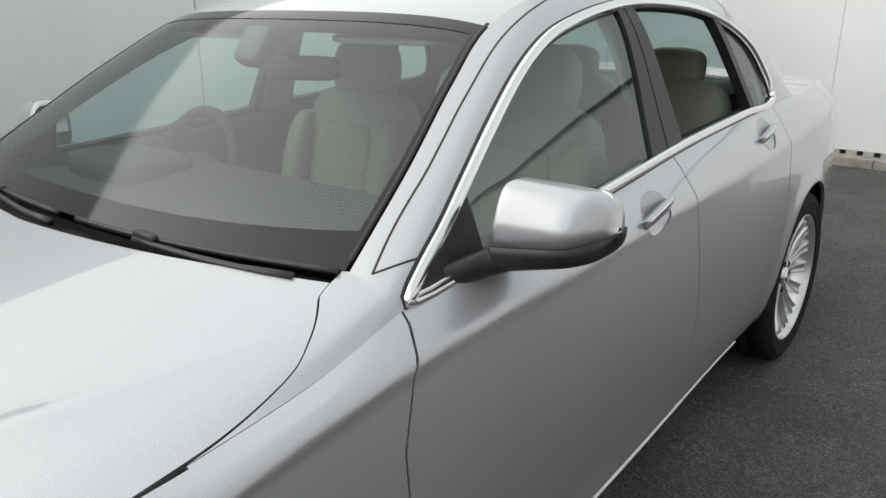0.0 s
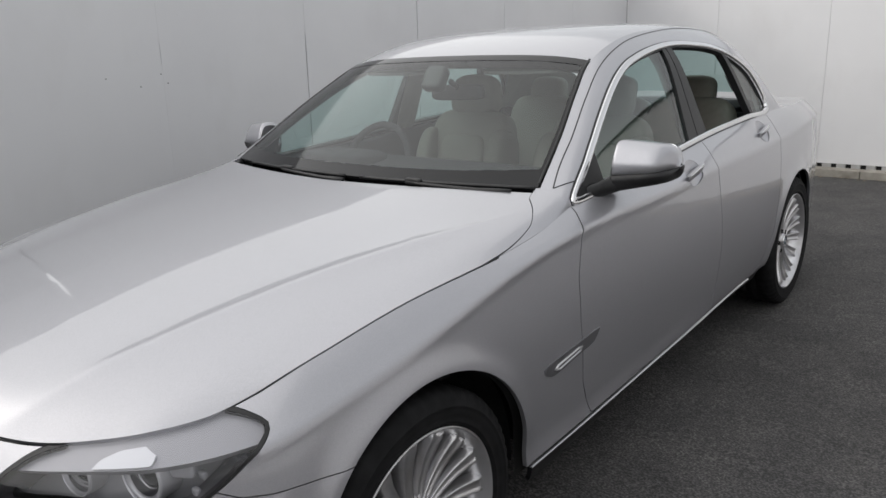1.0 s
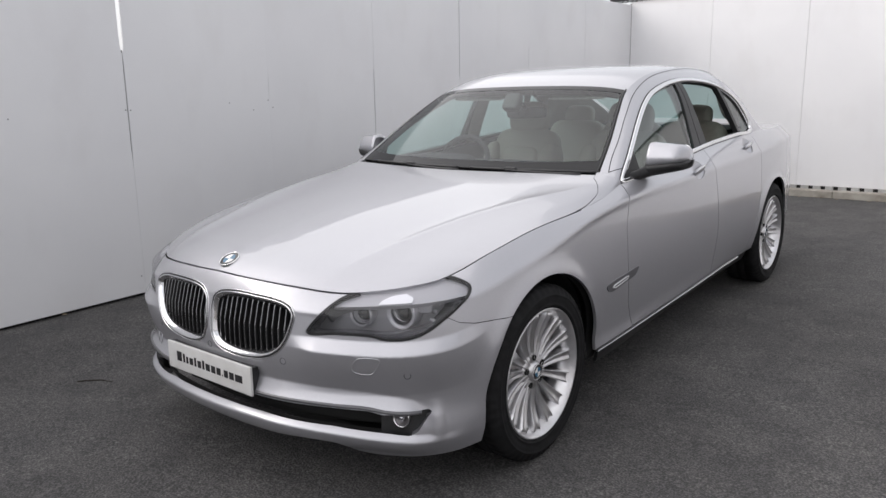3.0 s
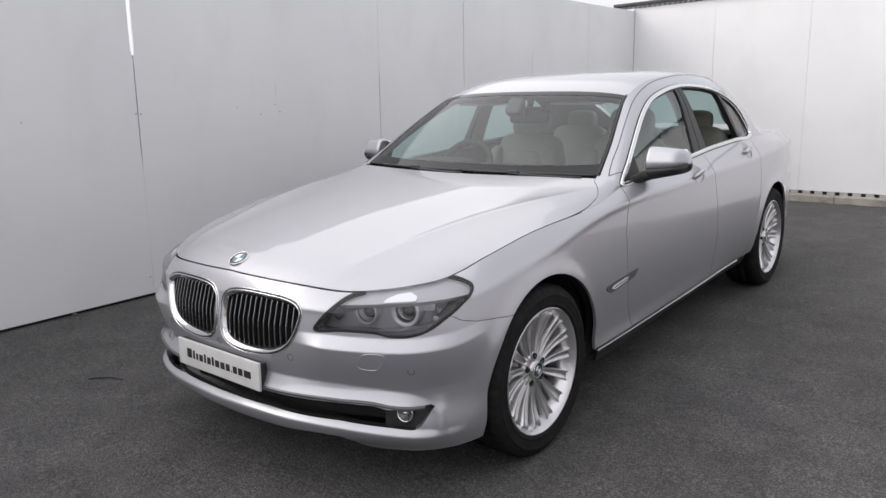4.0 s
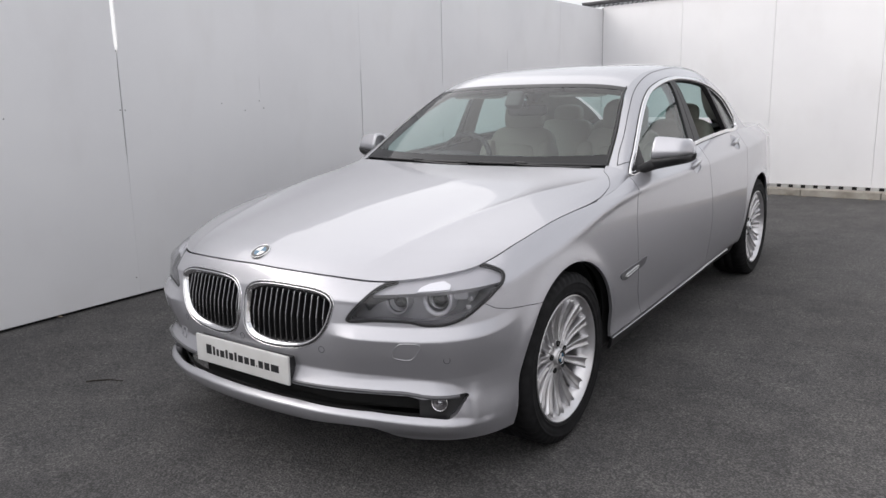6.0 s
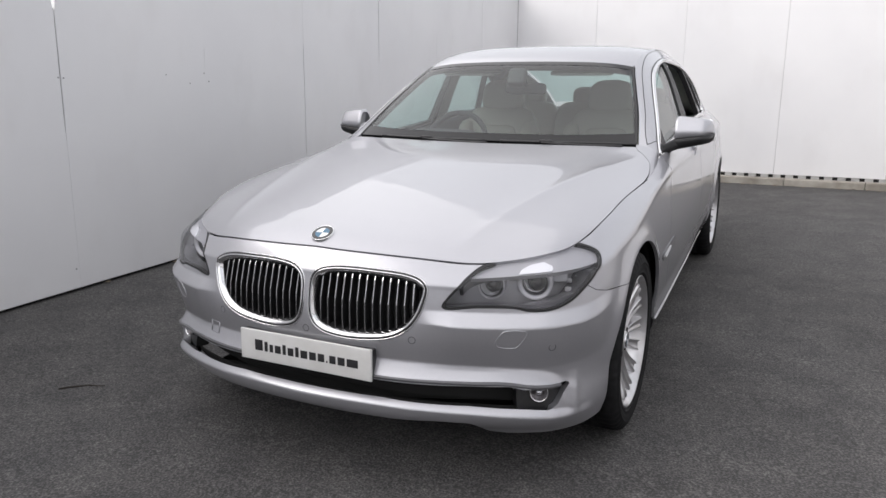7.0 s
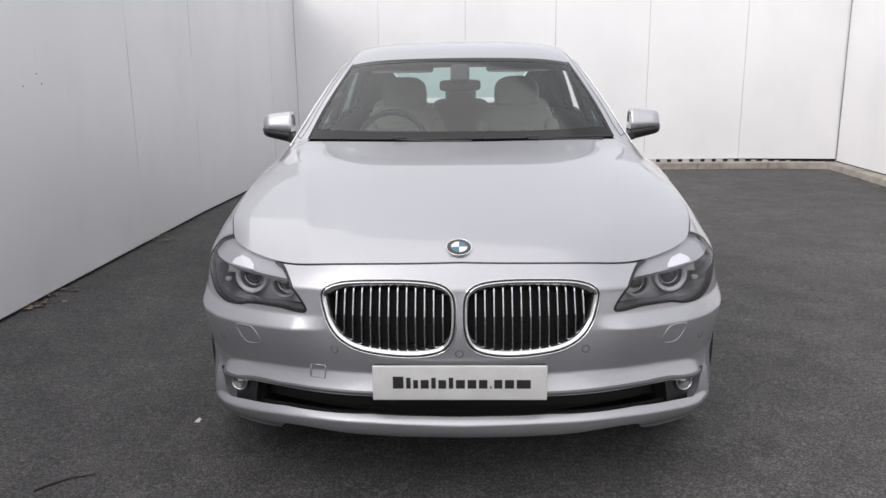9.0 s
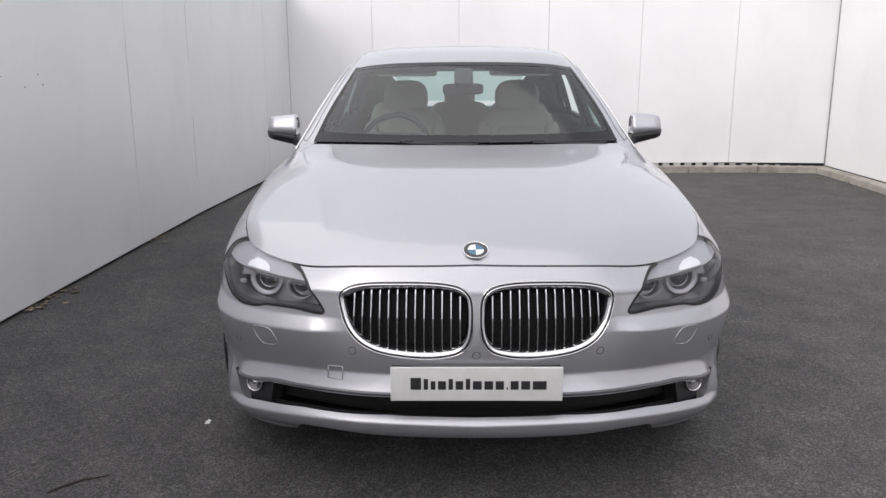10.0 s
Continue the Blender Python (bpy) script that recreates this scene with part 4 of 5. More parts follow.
part("intake_trim", *trimmed(steps(-.80, .80, .02), steps(.22, .46, .006), shell, [lambda U, V, P: .0065 - np.abs(P[:, 2] - intake_top(U) + .0065)], offset=-.001, flange=.02), SATIN, car, "satin metal strip above the intake")
# the intake's deep shade, coloured onto a near-black sheet
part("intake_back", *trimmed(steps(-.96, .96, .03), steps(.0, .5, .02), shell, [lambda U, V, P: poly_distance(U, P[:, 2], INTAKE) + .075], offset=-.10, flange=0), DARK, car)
for sx in (1, -1):
    part("intake_insert", *trimmed(steps(.70, .95, .01), steps(.0, .5, .01), shell, [lambda U, V, P: poly_distance(U, P[:, 2], INTAKE) + .02, lambda U, V, P: U - .735], offset=-.03, flange=.05, sx=sx), BLACK, car)
    p, n = dot_at(.803, .360)
    n = (n + Vector((0, -1.4, 0))).normalized()
    p = p - n * .018
    fog = empty("fog_lamp", car)
    mm = disc_on(p, n, [(-.02, .0), (-.02, .028), (.008, .031), (.010, .029), (.002, .027)])
    flipx = Matrix.Diagonal((sx, 1, 1, 1))
    part("bezel", *moved(mm, flipx), CHROME, fog)
    part("reflector", *moved(disc_on(p, n, [(-.012, .0005), (-.010, .010), (-.004, .019), (.002, .027)]), flipx), DISC, fog)
    part("bulb", *moved(disc_on(p, n, [(-.010, .011), (.004, .010), (.007, .006), (.008, .0004)]), flipx), CHROME, fog)
    part("lens", *moved(disc_on(p, n, [(.012, .0005), (.010, .015), (.005, .028)]), flipx), LENS, fog)
    # strip under the bar above the intake
    ww = steps(.0, .88, .02) * 1.0
    uv = np.stack([ww, v_of(ww, hermite(ww, [(0, .419), (.3, .418), (.57, .413), (.70, .406), (.76, .393), (.88, .383)])[:, 0])], -1)
    part("intake_strip", *ring(uv, bumper_surface, [(-.007, -.02), (-.007, .003), (.004, .004), (.006, -.004)], sx=sx, closed=False), LAMPGREY, car)
    # parking sensors, headlamp washer cover
    for w, z in ((.388, .552), (.838, .527)):
        p, n = dot_at(w, z)
        p = p + n * float(band_bulge(np.array([w]), np.array([z]))[0])
        part("parking_sensor", *moved(disc_on(p, n, [(.0, .0100), (.0012, .0108), (.0012, .0122), (.0, .013)]), flipx), LAMPGREY, car)
    cover = round_poly([(.653, .553), (.672, .584), (.690, .591), (.742, .588), (.751, .579), (.730, .543), (.714, .532), (.663, .538)], 4)
    part("washer_cover", *ring(outline(cover), bumper_surface, [(.002, -.002), (.002, .0012), (-.002, .0012), (-.002, -.002)], sx=sx), PAINT, car)
p, n = dot_at(0, .548)
part("parking_sensor", *disc_on(p, n, [(.0, .0100), (.0012, .0108), (.0012, .0122), (.0, .013)]), LAMPGREY, car)
tow = np.array([(.425, .452), (.425, .492), (.475, .492), (.475, .452)])
part("tow_cover", *ring(outline(np.repeat(tow, 2, 0) + np.tile([(0, 0), (.0001, .0001)], (4, 1))), bumper_surface, [(.0012, -.002), (.0012, .0008), (-.0012, .0008), (-.0012, -.002)], sx=-1), PAINT, car)

# emblem on the bonnet
_p = Vector(hood(np.array([0.0]), np.array([.045]))[0])
_n = Vector(normals(hood, np.array([.001]), np.array([.047]))[0])


def emblem(p, n, r, parent, name="emblem"):
    em = empty(name, parent)
    em["label"] = "round emblem with blue and white quarters"
    part("rim", *disc_on(p, n, [(-.002, r), (.004, r), (.0055, r * .96), (.004, r * .92)]), CHROME, em)
    part("ring", *disc_on(p, n, [(.0035, r * .93), (.0042, r * .6)]), GLOSSBLACK, em)
    m = Matrix.Translation(p) @ n.to_track_quat("X", "Z").to_matrix().to_4x4()
    for k in range(4):
        pts = [(.0045, 0, 0)] + [(.0045, r * .62 * math.cos(a), r * .62 * math.sin(a)) for a in np.linspace(math.pi / 2 * k, math.pi / 2 * (k + 1), 9)]
        part("quarter", *moved((pts, [list(range(10))]), m), (BLUE, EWHITE)[k % 2], em)
    return em


emblem(_p, _n, .041, car)

# dealer's plate
plate = empty("number_plate", car, pose(0, -.872, .462, -2, 0, 0))
plate["label"] = "white dealer plate with one dark printed line"
part("sheet", *box(-.265, .265, -.006, .004, -.0545, .0545, .003), WHITE, plate)
part("holder", *box(-.262, .262, .004, .042, -.05, .05, .004), BLACK, plate)
_x = -.205
for _k, (_w, _h, _lo) in enumerate([(.036, .042, 0), (.017, .038, 0), (.018, .030, 0), (.028, .030, 0), (.017, .038, 0), (.027, .030, 0), (.017, .038, 0), (.031, .030, 0), (.030, .030, 0), (.029, .030, 0), (.008, .008, 0), (.028, .030, 0), (.031, .030, 0), (.046, .030, 0)]):
    part("bar", *box(_x + .002, _x + _w - .0015, -.0068, -.005, -.017, -.017 + _h * .92, .0004), INK, plate)
    _x += _w + .0045


# ---- the car: headlamps ----
def headlamp(sx):
    lamp = empty("headlamp", car)
    lamp["label"] = "slanting headlamp with two round lenses behind clear cover"
    part("housing", *trimmed(steps(.45, 1.16, .02), steps(.55, 1.0, .03), lambda u, v: shell(u, v) + np.array([-.055, .110, .0]), [lambda U, V, P: poly_distance(np.abs(U), P[:, 2], LAMP) + .02], flange=0, sx=sx), LAMPINNER, lamp)
    part("seal", *trimmed(steps(.44, 1.17, .007), steps(.5, 1, .016), shell, [on_shell(LAMP, 1, .0005), lambda U, V, P: .007 - poly_distance(U, P[:, 2], LAMP), lambda U, V, P: .999 - V], offset=.0, flange=.02, sx=sx), BLACK, lamp)
    part("liner", *trimmed(steps(.44, 1.17, .007), steps(.5, 1, .016), shell, [on_shell(LAMP, 1, .0005), lambda U, V, P: .005 - poly_distance(U, P[:, 2], LAMP), lambda U, V, P: .999 - V], offset=-.018, flange=.07, sx=sx), LAMPGREY, lamp)
    part("cover", *trimmed(steps(.44, 1.17, .012), steps(.5, 1, .02), shell, [on_shell(LAMP, 1, .006)], offset=-.001, flange=0, sx=sx), LENS, lamp).visible_shadow = False
    brow = lambda U, V, P: P[:, 2] - (.753 + .030 * (U - .55))
    part("brow", *trimmed(steps(.52, 1.15, .01), steps(.6, 1, .015), shell, [on_shell(LAMP, 1, .006), brow], offset=-.014, flange=.02, sx=sx), BROW, lamp)
    part("light_guide", *trimmed(steps(.70, .93, .006), steps(.6, 1, .01), shell, [lambda U, V, P: poly_distance(U, P[:, 2], [(.738, .7600), (.80, .7625), (.868, .7645), (.878, .777), (.850, .789), (.79, .784), (.755, .773)])], offset=-.008, flange=.03, sx=sx), LIGHTGUIDE, lamp)
    part("floor_trim", *trimmed(steps(.48, 1.1, .01), steps(.5, 1, .015), shell, [on_shell(LAMP, 1, .004), lambda U, V, P: .664 + .03 * np.clip(U - .8, 0, 1) / .2 - P[:, 2]], offset=-.018, flange=.05, sx=sx), LAMPGREY, lamp)
    for (x, y, z), r, w in (((.706, -.555, .709), .058, .74), ((.578, -.622, .702), .046, .86)):
        unit = empty("projector", lamp, Matrix.Translation((sx * x, y, z)) @ pose(0, 0, 0, 0, -2, -90 + sx * 10))
        part("ring", *lathe([(-.05, r * .985), (-.002, r), (.002, r * .985), (.001, r * (w + .10)), (-.003, r * (w + .02)), (-.006, r * w)], 48), LAMPSILVER, unit)
        part("halo", *lathe([(.0005, r * .985), (.005, r * .97), (.005, r * .93), (.0005, r * .915)], 48), HALO, unit)
        part("shroud", *lathe([(-.005, r * w), (-.020, r * w * .95), (-.032, r * w * .82)], 48), LAMPGREY, unit)
        part("trim_ring", *lathe([(-.034, r * w * .83), (-.018, r * w * .82), (-.016, r * w * .79), (-.020, r * w * .74), (-.030, r * w * .73)], 48), CHROME, unit)
        part("bulb_lens", *lathe([(-.030, r * w * .735), (-.018, r * w * .62), (-.009, r * w * .40), (-.005, r * w * .18), (-.004, .0003)], 48), GLOSSBLACK, unit)
    # reflector cells beside the outer lens
    for k in range(6):
        a, b = divmod(k, 2)
        part("reflector", *moved(pillow((.022, .012, .016), 8, .5, .5), Matrix.Translation((sx * (.795 + .020 * b + .004 * a), -.46 + .045 * b - .02 * a, .735 - .025 * a))), LAMPINNER, lamp)
    part("indicator", *moved(pillow((.05, .02, .035), 10, .4, .4), Matrix.Translation((sx * .775, -.505, .728)) @ pose(0, 0, 0, 0, 0, sx * 30)), LAMPSILVER, lamp)


headlamp(1)
headlamp(-1)

# ---- the car: wheels ----
def wheel_unit():
    w = empty("wheel", car)
    R, T = .259, .352
    part("tyre", *lathe([(-.115, R - .012), (-.118, R + .01), (-.124, R + .035), (-.122, T - .028), (-.112, T - .010), (-.09, T), (-.03, T), (-.028, T - .006), (-.022, T - .006), (-.020, T), (.025, T), (.027, T - .006), (.033, T - .006), (.035, T),
        (.085, T), (.102, T - .008), (.112, T - .024), (.1155, T - .036), (.1185, T - .038), (.1185, T - .041), (.1165, T - .043), (.117, T - .05), (.116, R + .030), (.1125, R + .018), (.1145, R + .016), (.1135, R + .012), (.110, R + .010), (.104, R - .004)], 216,
        notch=lambda i, h, r: .006 if i % 4 == 0 and r > T - .03 and abs(h) > .07 else 0), RUBBER, w, "black tyre")
    part("rim", *lathe([(-.11, R - .01), (-.08, R - .03), (.03, R - .036), (.088, R - .020), (.100, R - .009), (.109, R - .004), (.111, R - .001), (.108, R + .003), (.102, R + .002)], 96), ALLOY, w)
    n = 15
    spoke = None
    for i in range(n):
        rows = []
        for k in range(12):
            u = k / 11
            r = .042 + (.2455 - .042) * u
            wd = .0110 + .0128 * u**1.3
            hgt = .066 + .033 * u**1.3 - .012 * math.sin(math.pi * u)
            if k == 11:
                hgt -= .009
            tw = .012 * math.sin(math.pi * u * .75)
            c, s = math.cos(tw), math.sin(tw)
            prof = [(-wd, hgt - .040), (-wd, hgt - .003), (-wd * .80, hgt + .001), (-wd * .58, hgt - .005), (wd * .58, hgt - .007), (wd * .80, hgt + .001), (wd, hgt - .003), (wd, hgt - .040)]
            for a, h in prof:
                rows.append((h, r * c - a * s, r * s + a * c))
        m = 8
        faces = [[k * m + j, k * m + j + 1, (k + 1) * m + j + 1, (k + 1) * m + j] for k in range(11) for j in range(m - 1)] + [list(range(11 * m, 12 * m))]
        if spoke is None:
            spoke = part("spoke", rows, faces, ALLOY, w)
            ob = spoke
        else:
            ob = new("spoke", spoke.data)
            ob.parent = w
        ob.rotation_euler = (2 * math.pi * i / n, 0, 0)
    part("hub", *lathe([(.02, .080), (.054, .079), (.0605, .074), (.0615, .050), (.0615, .030)], 60), ALLOY, w)
    part("hub_cap", *lathe([(.060, .040), (.072, .036), (.076, .030), (.0765, .0005)], 32), ALLOY, w)
    emblem(Vector((.0755, 0, 0)), Vector((1, 0, 0)), .032, w, "cap_emblem")
    for i in range(5):
        a = 2 * math.pi * (i + .3) / 5
        m = Matrix.Translation((0, .058 * math.cos(a), .058 * math.sin(a)))
        part("bolt_hole", *moved(lathe([(.055, .0122), (.0690, .0118), (.0685, .0108), (.0635, .0100), (.0635, .0004)], 14), m), DARK, w)
    part("brake_disc", *lathe([(-.02, .19), (.005, .19), (.008, .185), (.008, .10), (.01, .09), (.03, .085), (.03, .001)], 64), DISC, w)
    part("wheel_inside", *lathe([(-.06, R - .03), (-.06, .001)], 32), DARK, w)
    return w


W_FL = wheel_unit()
W_FL.matrix_basis = Matrix.Translation((.832, 0, .350))
copy_thing(W_FL, Matrix.Translation((.828, 3.07, .350)) @ pose(0, 0, 0, 17, 0, 0))
copy_thing(W_FL, Matrix.Translation((-.832, 0, .350)) @ pose(0, 0, 0, 31, 0, 180))
copy_thing(W_FL, Matrix.Translation((-.828, 3.07, .350)) @ pose(0, 0, 0, 5, 0, 180))

# ---- the car: flanks ----
def ellipse(cy, cz, a, b, n=28, tilt=0.0):
    return np.array([(cy + a * math.cos(t) * math.cos(tilt) - b * math.sin(t) * math.sin(tilt), cz + a * math.cos(t) * math.sin(tilt) + b * math.sin(t) * math.cos(tilt)) for t in np.linspace(0, 2 * math.pi, n, endpoint=False)])


def flank(y, z):
    """The place and normal on the flank at (y, z)."""
    return dot_at(wy(y), z)


for sx in (1, -1):
    for y, z in HANDLES:
        h = empty("door_handle", car)
        h["label"] = "silver door handle with a bright strip"
        cup = ellipse(y, z, .075, .046, tilt=.10)

        def cup_surface(u, v, y=y, z=z):
            p = shell(u, v)
            n = normals(shell, np.asarray(u, float), np.asarray(v, float))
            r = np.hypot((p[..., 1] - y) / .080, (p[..., 2] - z) / .050)
            return p - n * (.017 * np.clip(1 - r * r, 0, 1) ** .8)[..., None]
        part("cup", *trimmed(steps(wy(y) - .1, wy(y) + .1, .008), steps(.6, 1, .012), cup_surface, [on_flank(cup, 1, -.003)], flange=0, sx=sx), PAINT, h)
        rows = []
        for k in range(15):
            u = k / 14
            yy = y - .088 + .176 * u
            p, n = flank(yy, z + .010 * (u - .5) * 2)
            lift = .003 + .010 * math.sin(math.pi * u) ** .6
            for a, b in ((-.018, -.016), (-.021, .0), (-.016, .010), (.0, .013), (.012, .011), (.017, .004), (.017, -.014)):
                rows.append((sx * (p.x + n.x * (b + lift)), p.y + n.y * (b + lift), p.z + n.z * (b + lift) + a * (.55 + .45 * math.sin(math.pi * u) ** .5)))
        m = 7
        faces = [[k * m + j, k * m + j + 1, (k + 1) * m + j + 1, (k + 1) * m + j][::sx] for k in range(14) for j in range(m - 1)]
        part("grip", rows, faces, PAINT, h)
        rows = []
        for k in range(15):
            u = k / 14
            yy = y - .080 + .160 * u
            p, n = flank(yy, z + .010 * (u - .5) * 2)
            lift = .003 + .010 * math.sin(math.pi * u) ** .6
            for a, b in ((-.004, .011), (-.003, .0145), (.004, .0145), (.006, .011)):
                rows.append((sx * (p.x + n.x * (b + lift)), p.y, p.z + n.z * (b + lift) + a))
        faces = [[k * 4 + j, k * 4 + j + 1, (k + 1) * 4 + j + 1, (k + 1) * 4 + j][::sx] for k in range(14) for j in range(3)]
        part("strip", rows, faces, CHROME, h)
    # gill on the wing behind the wheel
    gill = empty("side_gill", car)
    gill["label"] = "dark grey side gill with a bright bar"
    g = round_poly([(.505, .582), (.515, .562), (.555, .548), (.68, .560), (.79, .572), (.815, .590), (.828, .606), (.70, .600), (.58, .594)], 4)
    part("plate", *trimmed(steps(wy(.48), wy(.86), .008), steps(.4, .65, .012), shell, [on_flank(g, 1, 0)], offset=.004, flange=.008, sx=sx), LAMPGREY, gill)
    g2 = np.array([(.555, .566), (.58, .560), (.70, .574), (.712, .584), (.69, .585), (.575, .574)])
    uv = np.stack([wy(g2[:, 0]), v_of(wy(g2[:, 0]), g2[:, 1])], -1)
    part("bar", *ring(uv, shell, [(.003, .003), (.002, .009), (-.002, .009), (-.003, .003)], sx=sx), SATIN, gill)
    # bright edge along the foot of the doors
    ys = steps(.44, 2.44, .04)
    uv = np.stack([wy(ys), v_of(wy(ys), np.full(len(ys), .3045))], -1)
    part("sill_edge", *ring(uv, shell, [(-.002, -.012), (-.002, .002), (.0, .003), (.002, .002), (.002, -.012)], sx=sx, closed=False), SATIN, car)

# ---- the car: mirrors ----
def door_mirror(sx):
    mir = empty("door_mirror", car)
    mir["label"] = "silver wing mirror with black lower shell"
    xs = np.concatenate([np.linspace(.888, .90, 4), np.linspace(.91, 1.01, 9), np.linspace(1.02, 1.064, 9)])

    def half(up):
        """Rings of the upper cap or the lower shell along x."""
        verts, m = [], 15
        for x in xs:
            u = (x - .888) / .202
            fall = max(0, (x - 1.01) / .054)
            e = math.sqrt(max(.02, 1 - fall**(4 if up else 8))) if fall else 1.0
            if x < .90:
                e = .86 + .14 * math.sqrt(max(0, 1 - ((.90 - x) / .012) ** 2))
            mid = 1.056 + .022 * u
            hi, lo = 1.162 - .016 * u - .014 * u**4, .998 + .045 * u
            y0, y1 = .985 + .03 * u + .05 * fall**2, 1.125 + .06 * u
            cy = (y0 + y1) / 2 + .012 * fall
            for k in range(m):
                a = math.pi * k / (m - 1)
                c, s = math.cos(a), math.sin(a)
                c, s = math.copysign(abs(c) ** .55, c), abs(s) ** .60
                if up:
                    y = cy - (y1 - y0) / 2 * c * e * (1 - .42 * s * (c > 0))
                    z = mid + (hi - mid) * s * e
                else:
                    y = cy - ((y1 - y0) / 2 + .003) * c * e * (1 - .10 * s)
                    z = mid - .002 - (mid - lo) * s * e
                verts.append((sx * (x + .012), y, z))
        faces = []
        for i in range(len(xs) - 1):
            for k in range(m - 1):
                f = [i * m + k, i * m + k + 1, (i + 1) * m + k + 1, (i + 1) * m + k]
                faces.append(f[::sx if up else -sx])
            f = [i * m, (i + 1) * m, (i + 1) * m + m - 1, i * m + m - 1]
            faces.append(f[::sx if up else -sx])
        for i in (0, len(xs) - 1):
            f = [i * m + k for k in range(m)]
            faces.append(f if (i == 0) == (up == (sx > 0)) else f[::-1])
        return verts, faces
    part("cap", *half(True), PAINT, mir)
    part("lower_shell", *half(False), BLACK, mir)
    part("mirror_glass", *moved(pillow((.16, .006, .098), 12, .3, .3), Matrix.Translation((sx * .985, 1.127, 1.098))), CHROME, mir)
    rows = []
    for x, y0, y1, z0, z1 in ((.835, .895, 1.01, .972, 1.022), (.868, .93, 1.04, .982, 1.035), (.895, .975, 1.085, .992, 1.050), (.93, 1.0, 1.11, 1.004, 1.056), (.97, 1.02, 1.12, 1.018, 1.058)):
        for k in range(16):
            t = 2 * math.pi * k / 16
            c, q = math.cos(t), math.sin(t)
            rows.append((sx * x, (y0 + y1) / 2 + (y1 - y0) / 2 * math.copysign(abs(c) ** .6, c), (z0 + z1) / 2 + (z1 - z0) / 2 * math.copysign(abs(q) ** .6, q)))
    part("arm", rows, [[k * 16 + j, k * 16 + (j + 1) % 16, (k + 1) * 16 + (j + 1) % 16, (k + 1) * 16 + j][::-sx] for k in range(4) for j in range(16)], BLACK, mir)
    part("foot", *trimmed(steps(0, 1.0, .012), steps(0, 1, .03), frame_side, [on_flank(WINDOWS, 1, .004), lambda U, V, P: 1.04 - P[:, 1]], offset=.003, flange=.02, sx=sx), BLACK, mir)


door_mirror(1)
door_mirror(-1)

# ---- the car: wipers ----
part("cowl", *trimmed(steps(-.93, .93, .03), steps(.88, 1.0, .02), hood, [], offset=-.032, flange=0), BLACK, car)
for x0, x1, xp in ((.78, .12, .36), (.04, -.60, -.30)):
    wiper = empty("wiper", car)
    wiper["label"] = "black windscreen wiper at rest"
    aa = np.linspace(x0, x1, 16) / .79
    pts = top(aa, np.full(16, .012 + 0 * aa)) + np.array([0, -.018, -.003])
    part("blade", *tube(pts, .006, 8), BLACK, wiper)
    pts = np.array([top(np.array([a]), np.array([q]))[0] + (0, -.038, -.008) for a, q in zip(np.linspace(xp + .36, xp - .02, 8) / .79, np.linspace(-.01, .02, 8))])
    part("arm", *tube(pts, [.009, .009, .008, .008, .007, .007, .006, .006], 8), BLACK, wiper)
    c = top(np.array([(xp) / .79]), np.array([.012]))[0] + (0, -.022, .0)
    part("joint", *moved(pillow((.07, .020, .020), 8, .5, .5), Matrix.Translation(c)), BLACK, wiper)

# ---- the car: inside ----
part("dashboard", *moved(pillow((1.44, .46, .30), 24, .3, .35), Matrix.Translation((0, 1.02, .865)) @ pose(0, 0, 0, 6, 0, 0)), DASH, car, "dark dashboard")
part("screen_shelf", *trimmed(steps(-.95, .95, .1), steps(.0, .30, .1), lambda a, q: top(a, q) * np.array([1, 1, 0]) + np.array([0, .02, 1.0]) + np.stack([0 * a, 0 * a, -.03 * np.asarray(q)], -1), [], flange=0), DASH, car)
part("instrument_hood", *moved(pillow((.38, .24, .09), 16, .5, .5), Matrix.Translation((-.38, 1.04, 1.02)) @ pose(0, 0, 0, -4, 0, 0)), DASH, car)
wheel = empty("steering_wheel", car, Matrix.Translation((-.385, 1.235, .965)) @ pose(0, 0, 0, 65, 0, 0))
wheel["label"] = "dark leather steering wheel"
part("wheel_rim", *tube([(.19 * math.cos(a), .19 * math.sin(a), 0) for a in np.linspace(0, 2 * math.pi, 40, endpoint=False)], .0165, 12, True), DASH, wheel)
part("wheel_boss", *moved(pillow((.17, .15, .05), 14, .6, .6), Matrix.Translation((0, -.01, -.02))), DASH, wheel)
for a in (0, math.pi, -math.pi / 2):
    part("wheel_spoke", *tube([(.06 * math.cos(a), .06 * math.sin(a), -.015), (.185 * math.cos(a), .185 * math.sin(a), 0)], .014, 8), SATIN, wheel)


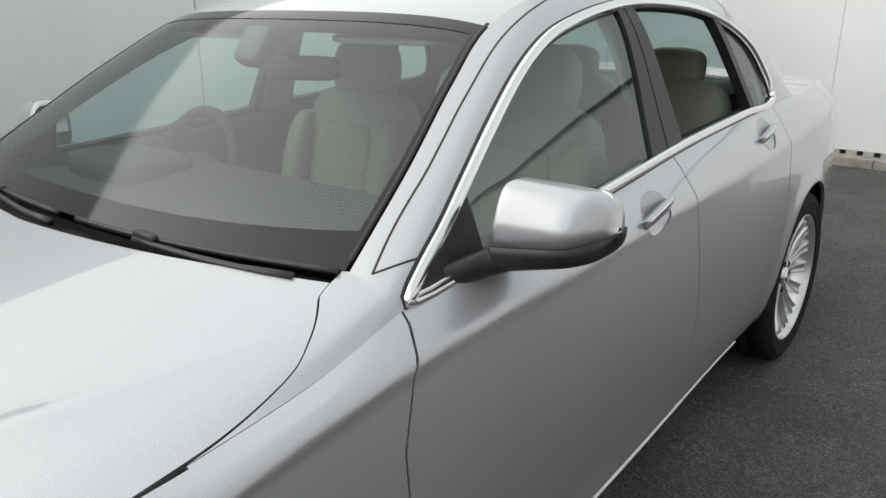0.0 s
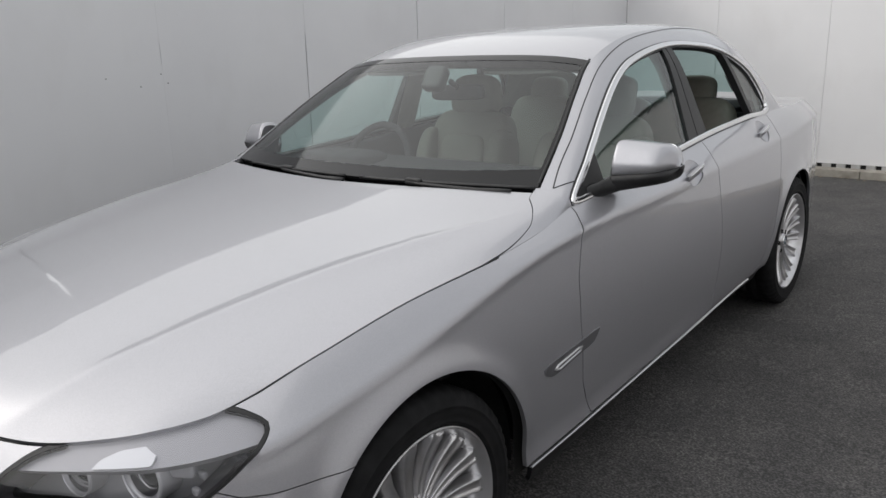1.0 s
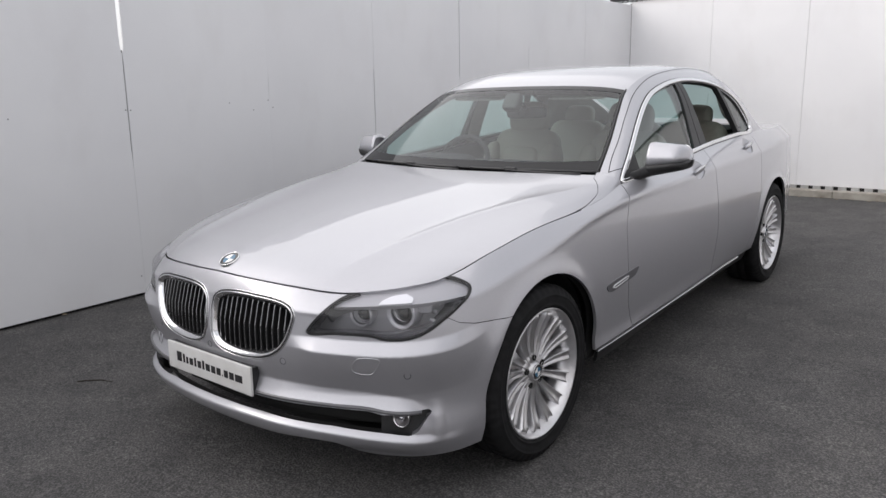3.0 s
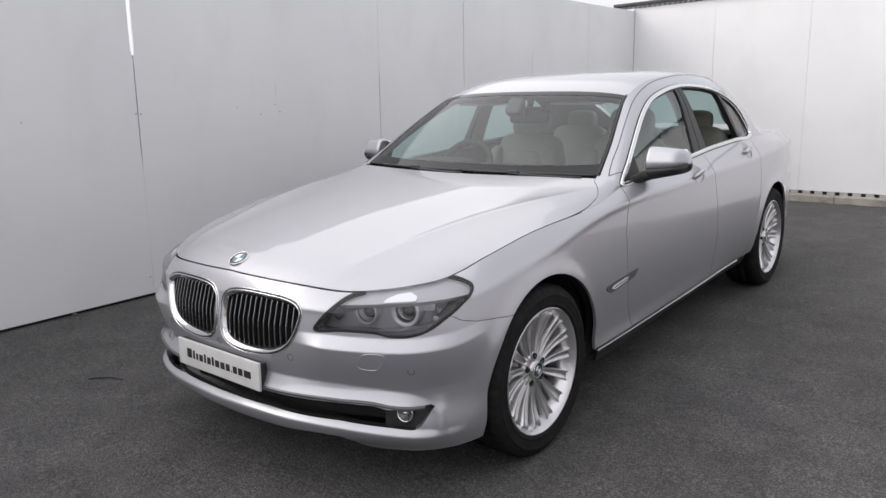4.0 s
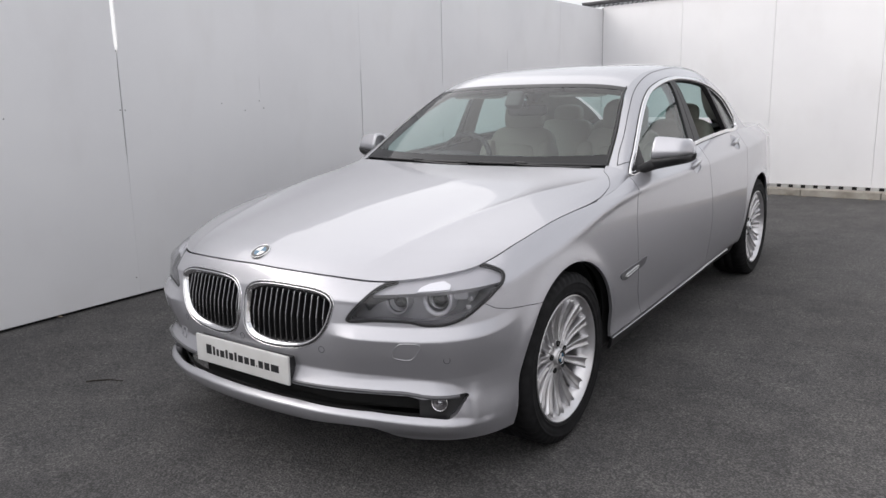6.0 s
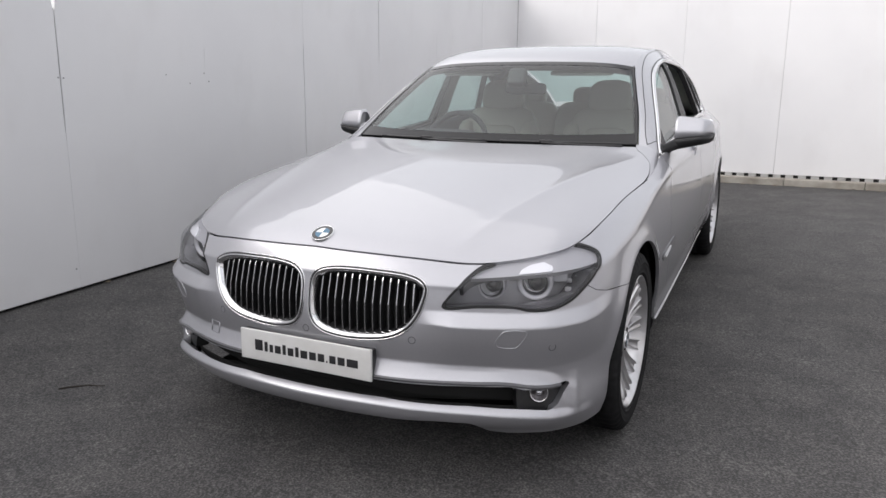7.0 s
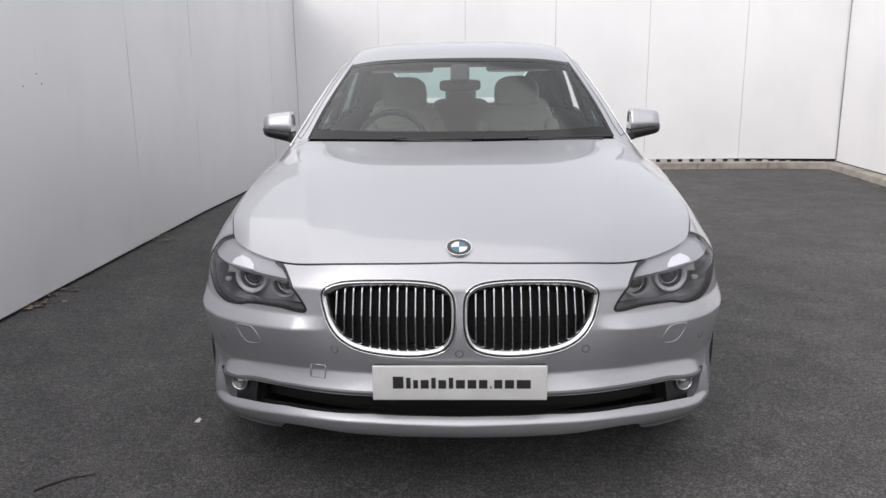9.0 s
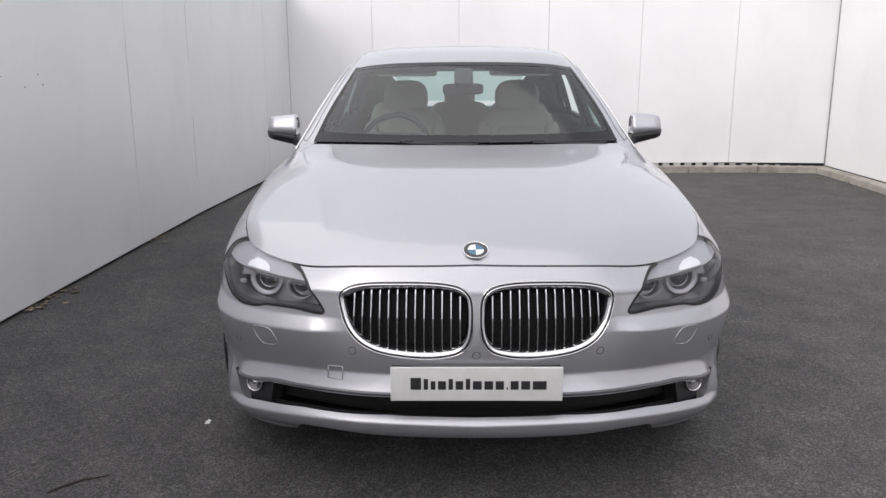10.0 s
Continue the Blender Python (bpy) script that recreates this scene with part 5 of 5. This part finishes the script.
def seat(x, y, name, width=.50, headrest_w=.29):
    s = empty(name, car, Matrix.Translation((x, y, 0)))
    s["label"] = "beige leather car seat"
    part("cushion", *moved(pillow((width, .54, .19), 18, .4, .4), Matrix.Translation((0, -.24, .47)) @ pose(0, 0, 0, -8, 0, 0)), LEATHER, s)
    part("seat_back", *moved(pillow((width, .17, .70), 20, .4, .5), Matrix.Translation((0, .09, .80)) @ pose(0, 0, 0, -16, 0, 0)), LEATHER, s)
    for sd in (-1, 1):
        part("bolster", *moved(pillow((.12, .22, .56), 14, .6, .6), Matrix.Translation((sd * width * .44, .045, .78)) @ pose(0, 0, 0, -16, 0, 0)), LEATHER, s)
    part("centre_panel", *moved(pillow((width * .56, .10, .46), 14, .3, .4), Matrix.Translation((0, .03, .80)) @ pose(0, 0, 0, -16, 0, 0)), LEATHER, s)
    part("headrest", *moved(pillow((headrest_w, .13, .23), 16, .7, .62), Matrix.Translation((0, .185, 1.205)) @ pose(0, 0, 0, -8, 0, 0)), LEATHER, s)
    for sd in (-1, 1):
        part("headrest_post", *tube([(sd * .06, .165, 1.08), (sd * .06, .18, 1.16)], .007, 8), SATIN, s)
    return s


seat(.365, 1.80, "passenger_seat")
seat(-.365, 1.80, "driver_seat")
bench = empty("rear_seat", car)
bench["label"] = "beige leather rear bench with three headrests"
part("cushion", *moved(pillow((1.36, .56, .22), 20, .3, .3), Matrix.Translation((0, 2.42, .46))), LEATHER, bench)
for x in (-.45, 0, .45):
    part("seat_back", *moved(pillow((.47, .20, .66), 16, .35, .45), Matrix.Translation((x, 2.74, .82)) @ pose(0, 0, 0, -20, 0, 0)), LEATHER, bench)
    part("headrest", *moved(pillow((.235, .11, .16), 14, .6, .6), Matrix.Translation((x, 2.84, 1.175)) @ pose(0, 0, 0, -8, 0, 0)), LEATHER, bench)
part("rear_shelf", *box(-.62, .62, 2.86, 3.5, 1.04, 1.07, .01), DASH, car)
part("cabin_floor", *box(-.80, .80, .70, 3.0, .24, .28, .01), DASH, car)
part("bulkhead", *box(-.78, .78, .62, .70, .24, .96, .02), DARK, car)
part("boot_wall", *box(-.72, .72, 2.98, 3.02, .3, 1.05, .01), DASH, car)
part("centre_console", *moved(pillow((.26, .95, .34), 16, .35, .3), Matrix.Translation((0, 1.55, .47))), DASH, car)
part("headliner", *trimmed(steps(-.95, .95, .1), steps(1.06, 2.9, .08), top, [], offset=-.035, flange=0), TRIM, car)
for sx in (1, -1):
    ys = steps(.85, 3.0, .1)
    verts = [(sx * (edge_top(np.array([wy(y)]))[0][0] - dx), y, z) for y in ys for dx, z in ((.035, edge_top(np.array([wy(y)]))[0][2] - .005), (.10, edge_top(np.array([wy(y)]))[0][2] - .015), (.12, .80), (.09, .60), (.10, .30))]
    m = 5
    faces = [[k * m + j, k * m + j + 1, (k + 1) * m + j + 1, (k + 1) * m + j][::-sx] for k in range(len(ys) - 1) for j in range(m - 1)]
    part("door_card", verts, faces, DASH, car)
    part("pillar_trim", *trimmed(steps(.02, 1.3, .05), steps(.5, .95, .1), frame_side, [on_flank(WINDOWS, -1, -.012)], offset=-.03, flange=0, sx=sx), TRIM, car)
    part("pillar_trim", *trimmed(steps(1.2, 2.3, .04), steps(0, 1, .08), frame_side, [lambda U, V, P: P[:, 1] - 1.82, lambda U, V, P: 1.97 - P[:, 1]], offset=-.05, flange=0, sx=sx), TRIM, car)
    part("pillar_trim", *trimmed(steps(2.6, 3.6, .05), steps(0, 1, .1), frame_side, [lambda U, V, P: P[:, 1] - 2.80], offset=-.04, flange=0, sx=sx), TRIM, car)
    part("sun_visor", *moved(pillow((.36, .15, .018), 12, .3, .3), Matrix.Translation((sx * .33, 1.40, 1.375)) @ pose(0, 0, 0, 12, 0, 0)), TRIM, car)
part("rain_sensor", *moved(pillow((.105, .05, .105), 14, .4, .4), Matrix.Translation((0, 1.225, 1.345)) @ pose(0, 0, 0, -35, 0, 0)), BLACK, car)
imir = empty("interior_mirror", car, Matrix.Translation((0, 1.37, 1.28)) @ pose(0, 0, 0, 0, 0, 14))
part("shell", *pillow((.24, .035, .065), 14, .4, .4), BLACK, imir)
part("stem", *tube([(0, -.01, .02), (0, -.07, .05)], .012, 8), BLACK, imir)
